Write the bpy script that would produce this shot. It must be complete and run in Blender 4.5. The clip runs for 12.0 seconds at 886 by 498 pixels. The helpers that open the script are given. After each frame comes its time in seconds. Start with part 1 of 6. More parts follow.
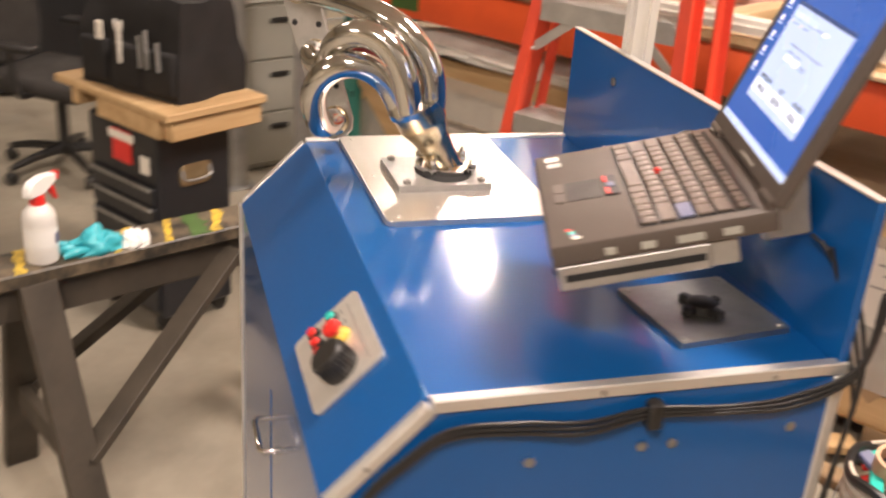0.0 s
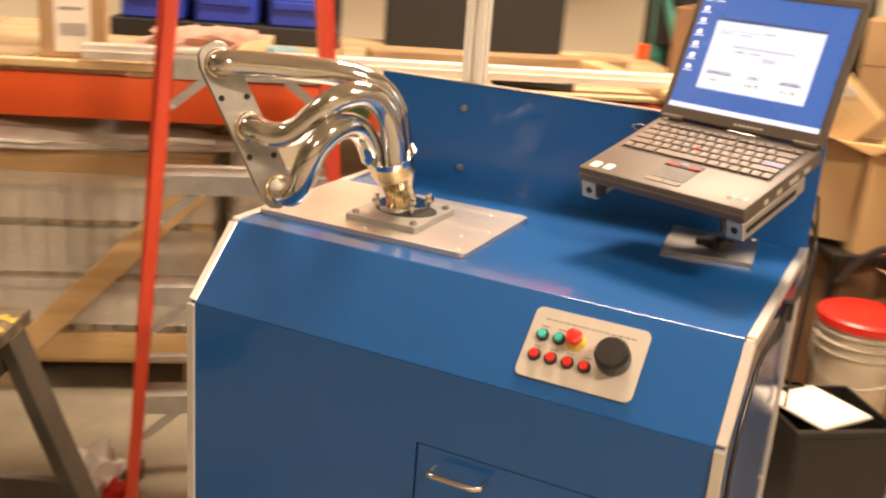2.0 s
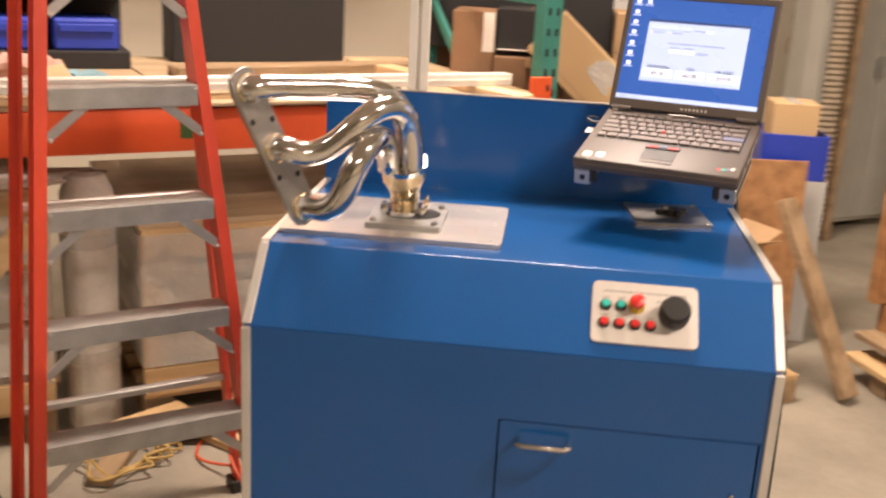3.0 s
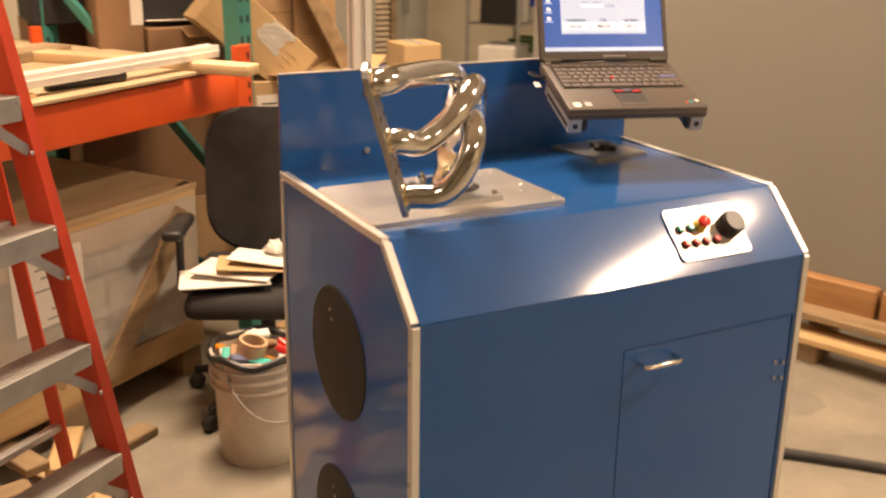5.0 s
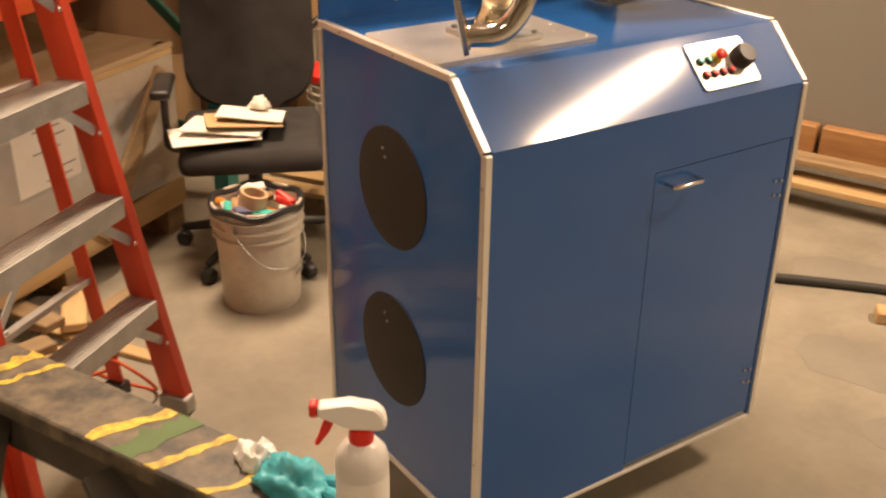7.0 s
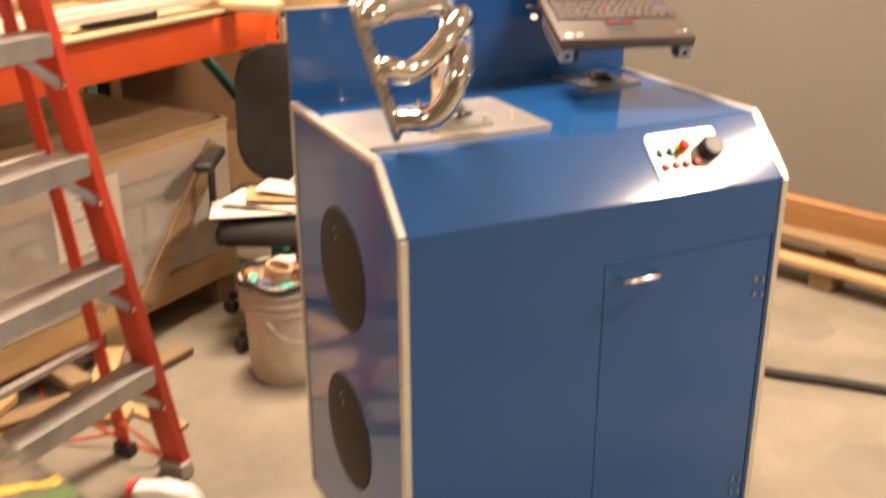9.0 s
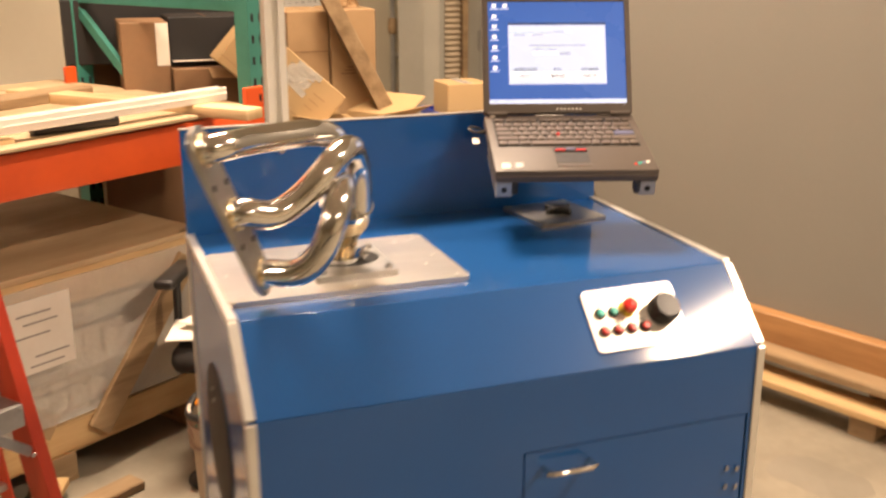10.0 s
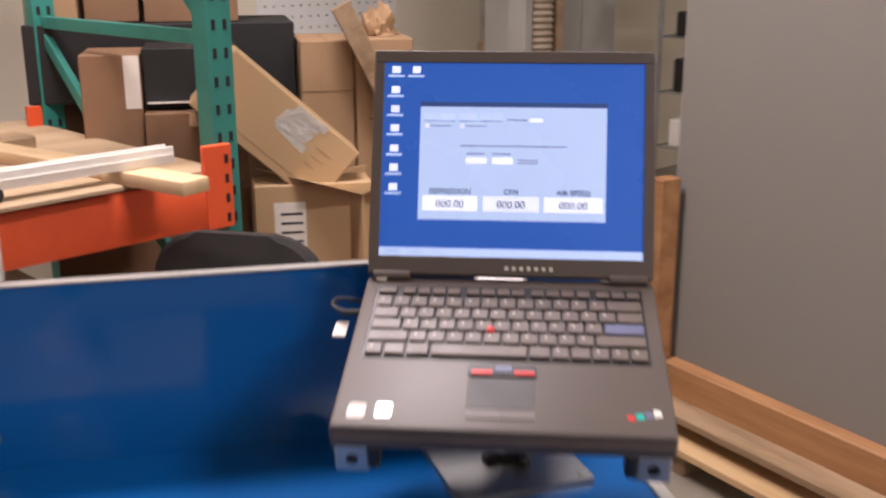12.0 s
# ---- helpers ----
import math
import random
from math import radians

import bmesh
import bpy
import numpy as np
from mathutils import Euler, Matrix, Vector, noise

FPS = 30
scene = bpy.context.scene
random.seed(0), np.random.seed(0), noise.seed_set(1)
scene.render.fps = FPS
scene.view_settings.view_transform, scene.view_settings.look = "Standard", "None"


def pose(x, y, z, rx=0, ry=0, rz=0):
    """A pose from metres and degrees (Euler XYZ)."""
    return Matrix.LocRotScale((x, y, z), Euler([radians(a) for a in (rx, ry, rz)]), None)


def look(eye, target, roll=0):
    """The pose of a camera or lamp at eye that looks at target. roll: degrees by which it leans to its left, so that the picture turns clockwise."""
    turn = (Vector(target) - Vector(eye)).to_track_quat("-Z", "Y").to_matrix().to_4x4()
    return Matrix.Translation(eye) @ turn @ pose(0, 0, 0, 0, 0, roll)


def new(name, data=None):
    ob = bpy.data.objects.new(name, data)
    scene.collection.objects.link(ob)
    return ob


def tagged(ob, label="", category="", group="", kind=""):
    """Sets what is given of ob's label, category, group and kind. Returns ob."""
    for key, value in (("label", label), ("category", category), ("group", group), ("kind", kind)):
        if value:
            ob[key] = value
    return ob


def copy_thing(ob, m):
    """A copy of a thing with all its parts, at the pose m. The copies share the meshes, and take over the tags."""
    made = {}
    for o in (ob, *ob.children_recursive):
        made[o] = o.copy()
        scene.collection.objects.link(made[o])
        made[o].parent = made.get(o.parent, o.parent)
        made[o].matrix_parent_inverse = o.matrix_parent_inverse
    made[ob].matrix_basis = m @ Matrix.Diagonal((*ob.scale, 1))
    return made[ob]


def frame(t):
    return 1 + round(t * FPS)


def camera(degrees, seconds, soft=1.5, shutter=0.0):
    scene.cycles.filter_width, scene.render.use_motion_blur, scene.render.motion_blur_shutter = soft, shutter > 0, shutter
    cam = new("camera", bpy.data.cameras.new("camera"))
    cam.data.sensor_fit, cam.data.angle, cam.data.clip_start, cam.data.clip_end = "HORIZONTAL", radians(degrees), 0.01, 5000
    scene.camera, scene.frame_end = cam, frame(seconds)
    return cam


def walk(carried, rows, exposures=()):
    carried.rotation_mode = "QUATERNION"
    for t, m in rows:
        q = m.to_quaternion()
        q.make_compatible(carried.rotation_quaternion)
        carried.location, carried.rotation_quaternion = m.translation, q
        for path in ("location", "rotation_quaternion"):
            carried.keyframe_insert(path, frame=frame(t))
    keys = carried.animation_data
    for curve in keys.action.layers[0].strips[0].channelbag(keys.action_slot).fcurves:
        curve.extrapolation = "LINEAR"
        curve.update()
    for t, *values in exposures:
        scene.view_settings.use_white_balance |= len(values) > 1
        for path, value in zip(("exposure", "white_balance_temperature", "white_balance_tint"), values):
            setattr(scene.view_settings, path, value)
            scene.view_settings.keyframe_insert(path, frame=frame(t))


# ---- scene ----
cam = camera(46.6, 12.0, soft=2.2, shutter=0.8)
PATH = [
    (0, (0.318, -0.2, 1.765), (0.863, 1.546, 0.956), 4.2),
    (0.5, (0.005, -0.064, 1.722), (0.895, 1.573, 0.995), 5.3),
    (1, (-0.248, 0.114, 1.721), (0.951, 1.561, 1.037), 4.5),
    (1.5, (-0.577, 0.298, 1.696), (0.932, 1.441, 1.051), 3.9),
    (2, (-0.801, 0.532, 1.7), (0.921, 1.342, 1.082), 4.4),
    (2.5, (-1.044, 0.809, 1.742), (0.815, 1.254, 1.153), 4.2),
    (3, (-1.117, 1.109, 1.691), (0.791, 1.296, 1.12), 3.1),
    (3.2, (-1.151, 1.272, 1.664), (0.771, 1.316, 1.114), 4.7),
    (4.8, (-0.935, 2.228, 1.7), (0.77, 1.392, 1.071), 1.0),
    (5, (-0.932, 2.301, 1.704), (0.745, 1.406, 1.079), 0.9),
    (5.5, (-0.904, 2.526, 1.725), (0.637, 1.469, 1.015), 0.5),
    (6, (-0.859, 2.623, 1.701), (0.61, 1.516, 0.916), 0.2),
    (6.5, (-0.885, 2.663, 1.697), (0.579, 1.587, 0.86), 0.6),
    (7, (-0.931, 2.661, 1.703), (0.557, 1.642, 0.839), 0.8),
    (7.2, (-0.974, 2.652, 1.711), (0.538, 1.666, 0.85), 0.5),
    (8.8, (-1.149, 2.327, 1.702), (0.523, 1.543, 0.933), -0.1),
    (9, (-1.121, 2.266, 1.717), (0.565, 1.478, 0.983), -0.2),
    (9.5, (-1.003, 2.066, 1.723), (0.735, 1.296, 1.104), 0.1),
    (10, (-0.894, 1.807, 1.723), (0.902, 1.141, 1.15), 0.0),
    (10.5, (-0.812, 1.546, 1.732), (1.036, 1.002, 1.195), 1.0),
    (11, (-0.577, 1.392, 1.73), (1.278, 0.865, 1.202), 1.0),
    (11.5, (-0.268, 1.272, 1.721), (1.589, 0.763, 1.183), 2.0),
    (12, (-0.011, 1.139, 1.718), (1.868, 0.731, 1.167), -0.1),
]
EXPOSURES = [
    (0.0, 0.2, 5900, 20), (0.5, 0.18, 5700, 20), (1.0, 0.17, 6100, 20), (1.5, 0.26, 7400, 20), (2.0, 0.31, 7300, 20), (3.2, 0.13, 6100, 22), (5.0, 0.05, 7400, 22), (6.5, -0.03, 7500, 22),
    (7.2, 0.08, 7500, 22), (9.0, 0.42, 7000, 22), (10.5, 0.12, 7100, 20), (11.3, -0.1, 6100, 22), (12.0, -0.36, 5300, 24),
]
walk(cam, [(t, look(eye, target, roll)) for t, eye, target, roll in PATH], EXPOSURES)

# ---- room, light ----
def long_area_light(x, y, z, power, color, length, width, turn):
    d = bpy.data.lights.new("strip_or_fill_light", "AREA")
    d.shape, d.size, d.size_y, d.energy, d.color = "RECTANGLE", length, width, power, color
    ob = new("strip_or_fill_light", d)
    ob.matrix_world = pose(x, y, z, 0, 0, turn)
    return ob


# First three sit where highlights point; last three are added fill without known source.
LAMPS = [(-0.66, -1.5, 4.0, 195, 1.05, 0.13, -60), (-1.1, 5.1, 4.0, 50, 1.2, 0.2, -60), (2.2, 5.6, 3.25, 70, 1.0, 0.16, 80), (2.35, 1.3, 4.0, 250, 1.35, 0.5, -60), (2.4, -4.6, 4.0, 150, 1.35, 0.4, -60), (-4.6, 0.0, 4.0, 135, 1.35, 0.4, -60)]
WARM = (1.0, 0.83, 0.62)
for lx, ly, lz, power, length, width, turn in LAMPS:
    long_area_light(lx, ly, lz, power, WARM, length, width, turn)

world = bpy.data.worlds.new("world")
world.use_nodes = True
world.node_tree.nodes["Background"].inputs[0].default_value = (1.0, 0.9, 0.75, 1)
world.node_tree.nodes["Background"].inputs[1].default_value = 0.05
scene.world = world


# ---- materials ----
def pbr(name, base, rough=0.5, metal=0.0, dark=None, scale=6.0, fine=60.0, mix=0.5, bump=0.1, coat=0.0, stretch=(1, 1, 1), rvar=0.1, spec=0.5, depth=0.002, alpha=1.0, trans=0.0, emit=0.0):
    """A surface with a coarse and a fine variation of colour, gloss and relief, sized in metres."""
    m = bpy.data.materials.new(name)
    m.use_nodes = True
    nt = m.node_tree
    b = nt.nodes["Principled BSDF"]
    dark = dark or tuple(c * 0.7 for c in base)
    co = nt.nodes.new("ShaderNodeTexCoord")
    mp = nt.nodes.new("ShaderNodeMapping")
    mp.inputs["Scale"].default_value = stretch
    nt.links.new(co.outputs["Object"], mp.inputs["Vector"])
    n1, n2 = nt.nodes.new("ShaderNodeTexNoise"), nt.nodes.new("ShaderNodeTexNoise")
    n1.inputs["Scale"].default_value, n1.inputs["Detail"].default_value = scale, 6
    n2.inputs["Scale"].default_value, n2.inputs["Detail"].default_value = fine, 3
    for n in (n1, n2):
        nt.links.new(mp.outputs[0], n.inputs["Vector"])
    r1 = nt.nodes.new("ShaderNodeMapRange")
    r1.inputs["From Min"].default_value, r1.inputs["From Max"].default_value = 0.35, 0.68
    nt.links.new(n1.outputs["Fac"], r1.inputs["Value"])
    ad = nt.nodes.new("ShaderNodeMath")
    ad.operation = "MULTIPLY_ADD"
    ad.inputs[1].default_value, ad.inputs[2].default_value = 0.6, -0.3
    nt.links.new(n2.outputs["Fac"], ad.inputs[0])
    su = nt.nodes.new("ShaderNodeMath")
    su.operation, su.use_clamp = "ADD", True
    nt.links.new(r1.outputs[0], su.inputs[0])
    nt.links.new(ad.outputs[0], su.inputs[1])
    fa = nt.nodes.new("ShaderNodeMath")
    fa.operation = "MULTIPLY"
    fa.inputs[1].default_value = mix
    nt.links.new(su.outputs[0], fa.inputs[0])
    mx = nt.nodes.new("ShaderNodeMix")
    mx.data_type = "RGBA"
    mx.inputs["A"].default_value, mx.inputs["B"].default_value = (*base, 1), (*dark, 1)
    nt.links.new(fa.outputs[0], mx.inputs["Factor"])
    info = nt.nodes.new("ShaderNodeObjectInfo")
    hs = nt.nodes.new("ShaderNodeHueSaturation")
    rv = nt.nodes.new("ShaderNodeMapRange")
    rv.inputs["To Min"].default_value, rv.inputs["To Max"].default_value = 0.92, 1.06
    nt.links.new(info.outputs["Random"], rv.inputs["Value"])
    nt.links.new(rv.outputs[0], hs.inputs["Value"])
    nt.links.new(mx.outputs["Result"], hs.inputs["Color"])
    nt.links.new(hs.outputs[0], b.inputs["Base Color"])
    rr = nt.nodes.new("ShaderNodeMapRange")
    rr.inputs["To Min"].default_value, rr.inputs["To Max"].default_value = max(0.02, rough - rvar), min(1, rough + rvar)
    nt.links.new(n1.outputs["Fac"], rr.inputs["Value"])
    nt.links.new(rr.outputs[0], b.inputs["Roughness"])
    b.inputs["Metallic"].default_value = metal
    b.inputs["Coat Weight"].default_value = coat
    b.inputs["Coat Roughness"].default_value = 0.12
    b.inputs["Specular IOR Level"].default_value = spec
    b.inputs["Alpha"].default_value = alpha
    b.inputs["Transmission Weight"].default_value = trans
    if bump:
        bp = nt.nodes.new("ShaderNodeBump")
        bp.inputs["Strength"].default_value, bp.inputs["Distance"].default_value = bump, depth
        nt.links.new(n2.outputs["Fac"], bp.inputs["Height"])
        nt.links.new(bp.outputs[0], b.inputs["Normal"])
    if emit:
        nt.links.new(hs.outputs[0], b.inputs["Emission Color"])
        b.inputs["Emission Strength"].default_value = emit
    return m


M = {}
M["concrete"] = pbr("concrete", (0.3, 0.266, 0.205), 0.55, dark=(0.18, 0.16, 0.125), scale=2.4, fine=26, mix=0.8, bump=0.14, rvar=0.18)
M["patch"] = pbr("concrete_patch", (0.262, 0.236, 0.19), 0.56, dark=(0.175, 0.156, 0.122), scale=3, fine=30, mix=0.6, bump=0.15)
M["cream"] = pbr("cream_wall_paint", (0.72, 0.655, 0.51), 0.6, dark=(0.62, 0.55, 0.42), scale=0.7, fine=25, mix=0.5, bump=0.08)
M["ceiling"] = pbr("ceiling_paint", (0.74, 0.72, 0.67), 0.8, scale=0.6, fine=8, mix=0.3)
M["blue"] = pbr("blue_gloss_panel", (0.0055, 0.088, 0.31), 0.4, dark=(0.0045, 0.074, 0.265), scale=2, fine=160, mix=0.5, bump=0.006, coat=1.0, rvar=0.04, spec=0.1)
M["blue"].node_tree.nodes["Principled BSDF"].inputs["Coat IOR"].default_value = 1.49
M["blue"].node_tree.nodes["Principled BSDF"].inputs["Coat Roughness"].default_value = 0.1
M["alu"] = pbr("brushed_aluminium", (0.8, 0.78, 0.74), 0.36, 0.7, dark=(0.6, 0.58, 0.54), scale=9, fine=140, mix=0.5, bump=0.05)
M["alu_dull"] = pbr("dull_aluminium", (0.62, 0.61, 0.58), 0.5, 0.85, dark=(0.42, 0.41, 0.39), scale=12, fine=120, mix=0.7, bump=0.1)
M["plate"] = pbr("satin_aluminium_plate", (0.76, 0.72, 0.67), 0.33, 0.85, dark=(0.66, 0.62, 0.57), scale=5, fine=180, mix=0.5, bump=0.04, stretch=(8, 1, 1))
M["panelface"] = pbr("control_panel_face", (0.72, 0.68, 0.62), 0.4, 0.6, dark=(0.62, 0.58, 0.53), scale=8, fine=200, mix=0.5, bump=0.03, stretch=(1, 6, 1))
M["chrome"] = pbr("polished_stainless_steel", (0.74, 0.73, 0.71), 0.09, 1.0, dark=(0.68, 0.66, 0.62), scale=14, fine=80, mix=0.6, bump=0.01, rvar=0.04)
M["gold"] = pbr("heat_tinted_steel", (0.86, 0.75, 0.55), 0.2, 1.0, dark=(0.74, 0.57, 0.34), scale=30, fine=90, mix=0.8, bump=0.03)
M["steel"] = pbr("cast_steel_flange", (0.45, 0.44, 0.42), 0.4, 1.0, dark=(0.3, 0.29, 0.27), scale=18, fine=120, mix=0.7, bump=0.1)
M["black"] = pbr("black_plastic", (0.018, 0.017, 0.016), 0.42, dark=(0.012, 0.011, 0.011), scale=8, fine=200, mix=0.5, bump=0.08)
M["laptop"] = pbr("laptop_rubberised_black", (0.1, 0.08, 0.067), 0.5, dark=(0.08, 0.063, 0.052), scale=6, fine=300, mix=0.5, bump=0.06)
M["key"] = pbr("worn_black_keys", (0.13, 0.1, 0.08), 0.42, dark=(0.085, 0.066, 0.053), scale=40, fine=200, mix=0.7, bump=0.04)
M["mesh"] = pbr("black_perforated_grille", (0.012, 0.01, 0.008), 0.6, dark=(0.03, 0.024, 0.018), scale=40, fine=260, mix=0.6, bump=0.4)
# Near-black that paints the shade inside gaps, slots and holes.
M["dark"] = pbr("recess_shade_black", (0.012, 0.012, 0.013), 0.8)
M["orange"] = pbr("orange_rack_paint", (0.82, 0.115, 0.022), 0.42, dark=(0.6, 0.075, 0.018), scale=4, fine=40, mix=0.5, bump=0.05)
M["green"] = pbr("green_rack_paint", (0.045, 0.25, 0.205), 0.45, dark=(0.03, 0.17, 0.14), scale=6, fine=50, mix=0.6, bump=0.06)
M["red"] = pbr("red_fibreglass_rail", (0.78, 0.08, 0.03), 0.42, dark=(0.5, 0.042, 0.02), scale=7, fine=60, mix=0.7, bump=0.08, stretch=(1, 1, 0.3))
M["pine"] = pbr("pale_pine_wood", (0.62, 0.43, 0.22), 0.6, dark=(0.42, 0.26, 0.11), scale=7, fine=40, mix=0.75, bump=0.15, stretch=(0.25, 2.5, 2.5))
M["oldwood"] = pbr("weathered_timber", (0.36, 0.25, 0.14), 0.7, dark=(0.17, 0.105, 0.05), scale=6, fine=40, mix=0.85, bump=0.25, stretch=(0.3, 2.5, 2.5))
M["redwood"] = pbr("orange_brown_timber", (0.43, 0.225, 0.088), 0.6, dark=(0.21, 0.095, 0.035), scale=5, fine=45, mix=0.8, bump=0.15, stretch=(0.25, 3, 3))
M["ply"] = pbr("plywood_sheet", (0.5, 0.37, 0.225), 0.6, dark=(0.33, 0.225, 0.12), scale=4, fine=50, mix=0.7, bump=0.08, stretch=(0.4, 2, 2))
M["card"] = pbr("brown_cardboard", (0.4, 0.255, 0.13), 0.75, dark=(0.3, 0.185, 0.09), scale=4, fine=90, mix=0.6, bump=0.06)
M["cardlight"] = pbr("tan_cardboard", (0.5, 0.34, 0.17), 0.72, dark=(0.46, 0.31, 0.15), scale=4, fine=90, mix=0.6, bump=0.06)
# Dark brown board, also the shaded copy of card for dimly lit cartons.
M["carddark"] = pbr("dark_or_shaded_cardboard", (0.25, 0.14, 0.07), 0.75, dark=(0.18, 0.1, 0.05), scale=4, fine=90, mix=0.6, bump=0.06)
M["blackbox"] = pbr("matt_black_carton", (0.011, 0.01, 0.01), 0.75, dark=(0.017, 0.0155, 0.015), scale=3, fine=60, mix=0.6, bump=0.06)
M["wrap"] = pbr("stretch_wrapped_goods", (0.76, 0.68, 0.55), 0.26, dark=(0.47, 0.39, 0.29), scale=10, fine=45, mix=0.85, bump=0.5, depth=0.01, stretch=(3, 3, 0.5), rvar=0.15)
M["foam"] = pbr("white_foam_wrap", (0.8, 0.77, 0.7), 0.55, dark=(0.5, 0.47, 0.41), scale=9, fine=50, mix=0.6, bump=0.4, depth=0.008)
M["greypanel"] = pbr("grey_panel_paint", (0.225, 0.214, 0.187), 0.62, dark=(0.195, 0.185, 0.16), scale=0.8, fine=60, mix=0.5, bump=0.03)
M["fabric"] = pbr("black_chair_fabric", (0.028, 0.025, 0.022), 0.9, dark=(0.016, 0.014, 0.013), scale=12, fine=400, mix=0.6, bump=0.3)
M["bucket"] = pbr("dirty_white_plastic", (0.62, 0.56, 0.46), 0.5, dark=(0.3, 0.25, 0.185), scale=9, fine=60, mix=0.5, bump=0.12)
M["white"] = pbr("white_plastic", (0.8, 0.79, 0.76), 0.4, dark=(0.7, 0.69, 0.66), scale=6, fine=60, mix=0.4, bump=0.03)
M["legend"] = pbr("worn_key_print", (0.42, 0.38, 0.33), 0.6, bump=0)
M["paper"] = pbr("white_paper", (0.8, 0.76, 0.68), 0.8, dark=(0.68, 0.63, 0.54), scale=8, fine=60, mix=0.5, bump=0.1)
M["redplastic"] = pbr("red_plastic", (0.7, 0.03, 0.02), 0.35, dark=(0.55, 0.02, 0.015), scale=10, fine=60, mix=0.4, bump=0.02)
M["greenplastic"] = pbr("green_plastic_lens", (0.04, 0.5, 0.42), 0.25, dark=(0.02, 0.36, 0.3), scale=30, fine=60, mix=0.4, bump=0.0)
M["yellow"] = pbr("yellow_paint", (0.7, 0.48, 0.04), 0.5, dark=(0.1, 0.08, 0.04), scale=60, fine=60, mix=0.6, bump=0.05)
M["orangeplastic"] = pbr("orange_plastic", (0.75, 0.28, 0.02), 0.4, scale=20, mix=0.4, bump=0.02)
M["sawtop"] = pbr("scuffed_black_board", (0.03, 0.026, 0.02), 0.5, dark=(0.19, 0.145, 0.09), scale=24, fine=90, mix=0.75, bump=0.25)
M["greentape"] = pbr("green_tape", (0.06, 0.13, 0.025), 0.55, dark=(0.05, 0.08, 0.025), scale=12, mix=0.5, bump=0.05)
M["teal"] = pbr("teal_nitrile_glove", (0.05, 0.46, 0.55), 0.45, dark=(0.03, 0.33, 0.41), scale=14, fine=70, mix=0.6, bump=0.2)
M["maroon"] = pbr("maroon_cloth", (0.17, 0.02, 0.018), 0.9, dark=(0.09, 0.012, 0.012), scale=12, fine=120, mix=0.7, bump=0.3)
M["pink"] = pbr("faded_pink_rag", (0.6, 0.36, 0.3), 0.9, dark=(0.42, 0.25, 0.2), scale=12, fine=90, mix=0.7, bump=0.4)
M["bluebin"] = pbr("blue_plastic_bin", (0.02, 0.05, 0.42), 0.4, dark=(0.012, 0.03, 0.28), scale=5, mix=0.5, bump=0.03)
M["greymetal"] = pbr("grey_painted_metal", (0.42, 0.41, 0.36), 0.45, dark=(0.32, 0.31, 0.27), scale=4, fine=50, mix=0.5, bump=0.04)
M["galv"] = pbr("galvanised_steel", (0.5, 0.5, 0.49), 0.4, 0.8, dark=(0.33, 0.33, 0.32), scale=10, fine=60, mix=0.7, bump=0.08)
M["toolblack"] = pbr("black_tool_chest", (0.02, 0.021, 0.025), 0.35, dark=(0.013, 0.013, 0.015), scale=6, fine=60, mix=0.5, bump=0.05)
M["nylon"] = pbr("black_nylon_bag", (0.012, 0.011, 0.011), 0.85, dark=(0.01, 0.009, 0.009), scale=14, fine=250, mix=0.6, bump=0.3)
M["hose"] = pbr("black_rubber_hose", (0.03, 0.028, 0.026), 0.6, dark=(0.05, 0.045, 0.04), scale=12, fine=90, mix=0.5, bump=0.1)
M["cord"] = pbr("yellow_brown_cord", (0.45, 0.3, 0.08), 0.6, dark=(0.3, 0.18, 0.05), scale=20, mix=0.5, bump=0.1)
M["redcord"] = pbr("orange_red_cord", (0.6, 0.09, 0.03), 0.5, scale=20, mix=0.5, bump=0.1)
M["bottle"] = pbr("translucent_white_bottle", (0.82, 0.8, 0.76), 0.35, dark=(0.76, 0.73, 0.67), scale=9, mix=0.4, bump=0.02, trans=0.25)
M["ink"] = pbr("dark_ink", (0.03, 0.03, 0.035), 0.6, bump=0)
M["greyink"] = pbr("grey_ink", (0.3, 0.28, 0.26), 0.6, bump=0)
M["silver"] = pbr("silver_paint", (0.6, 0.58, 0.55), 0.35, 0.6, scale=20, mix=0.4, bump=0)

M["film"] = pbr("clear_stretch_film", (0.8, 0.78, 0.72), 0.18, scale=12, fine=50, mix=0.3, bump=0.5, depth=0.01, alpha=0.42)
M["foambox"] = pbr("pale_grey_carton", (0.5, 0.5, 0.47), 0.7, scale=4, mix=0.5, bump=0.05)
M["tan"] = pbr("tan_tape", (0.62, 0.4, 0.24), 0.45, scale=20, mix=0.5, bump=0.05)
M["legwood"] = pbr("dark_grey_green_timber", (0.062, 0.05, 0.036), 0.6, dark=(0.03, 0.024, 0.017), scale=8, fine=50, mix=0.8, bump=0.2)
M["brass"] = pbr("dull_brass", (0.55, 0.45, 0.28), 0.35, 0.9, scale=20, mix=0.6, bump=0.05)
M["whitealu"] = pbr("white_aluminium", (0.84, 0.81, 0.74), 0.4, 0.0, dark=(0.74, 0.7, 0.62), scale=6, fine=60, mix=0.5, bump=0.04)
M["pine2"] = pbr("pale_sawn_pine", (0.7, 0.52, 0.3), 0.6, dark=(0.52, 0.35, 0.17), scale=7, fine=40, mix=0.7, bump=0.12, stretch=(2.5, 0.3, 2.5))
M["tealrag"] = pbr("pale_blue_cloth", (0.25, 0.42, 0.48), 0.9, scale=12, mix=0.6, bump=0.3)
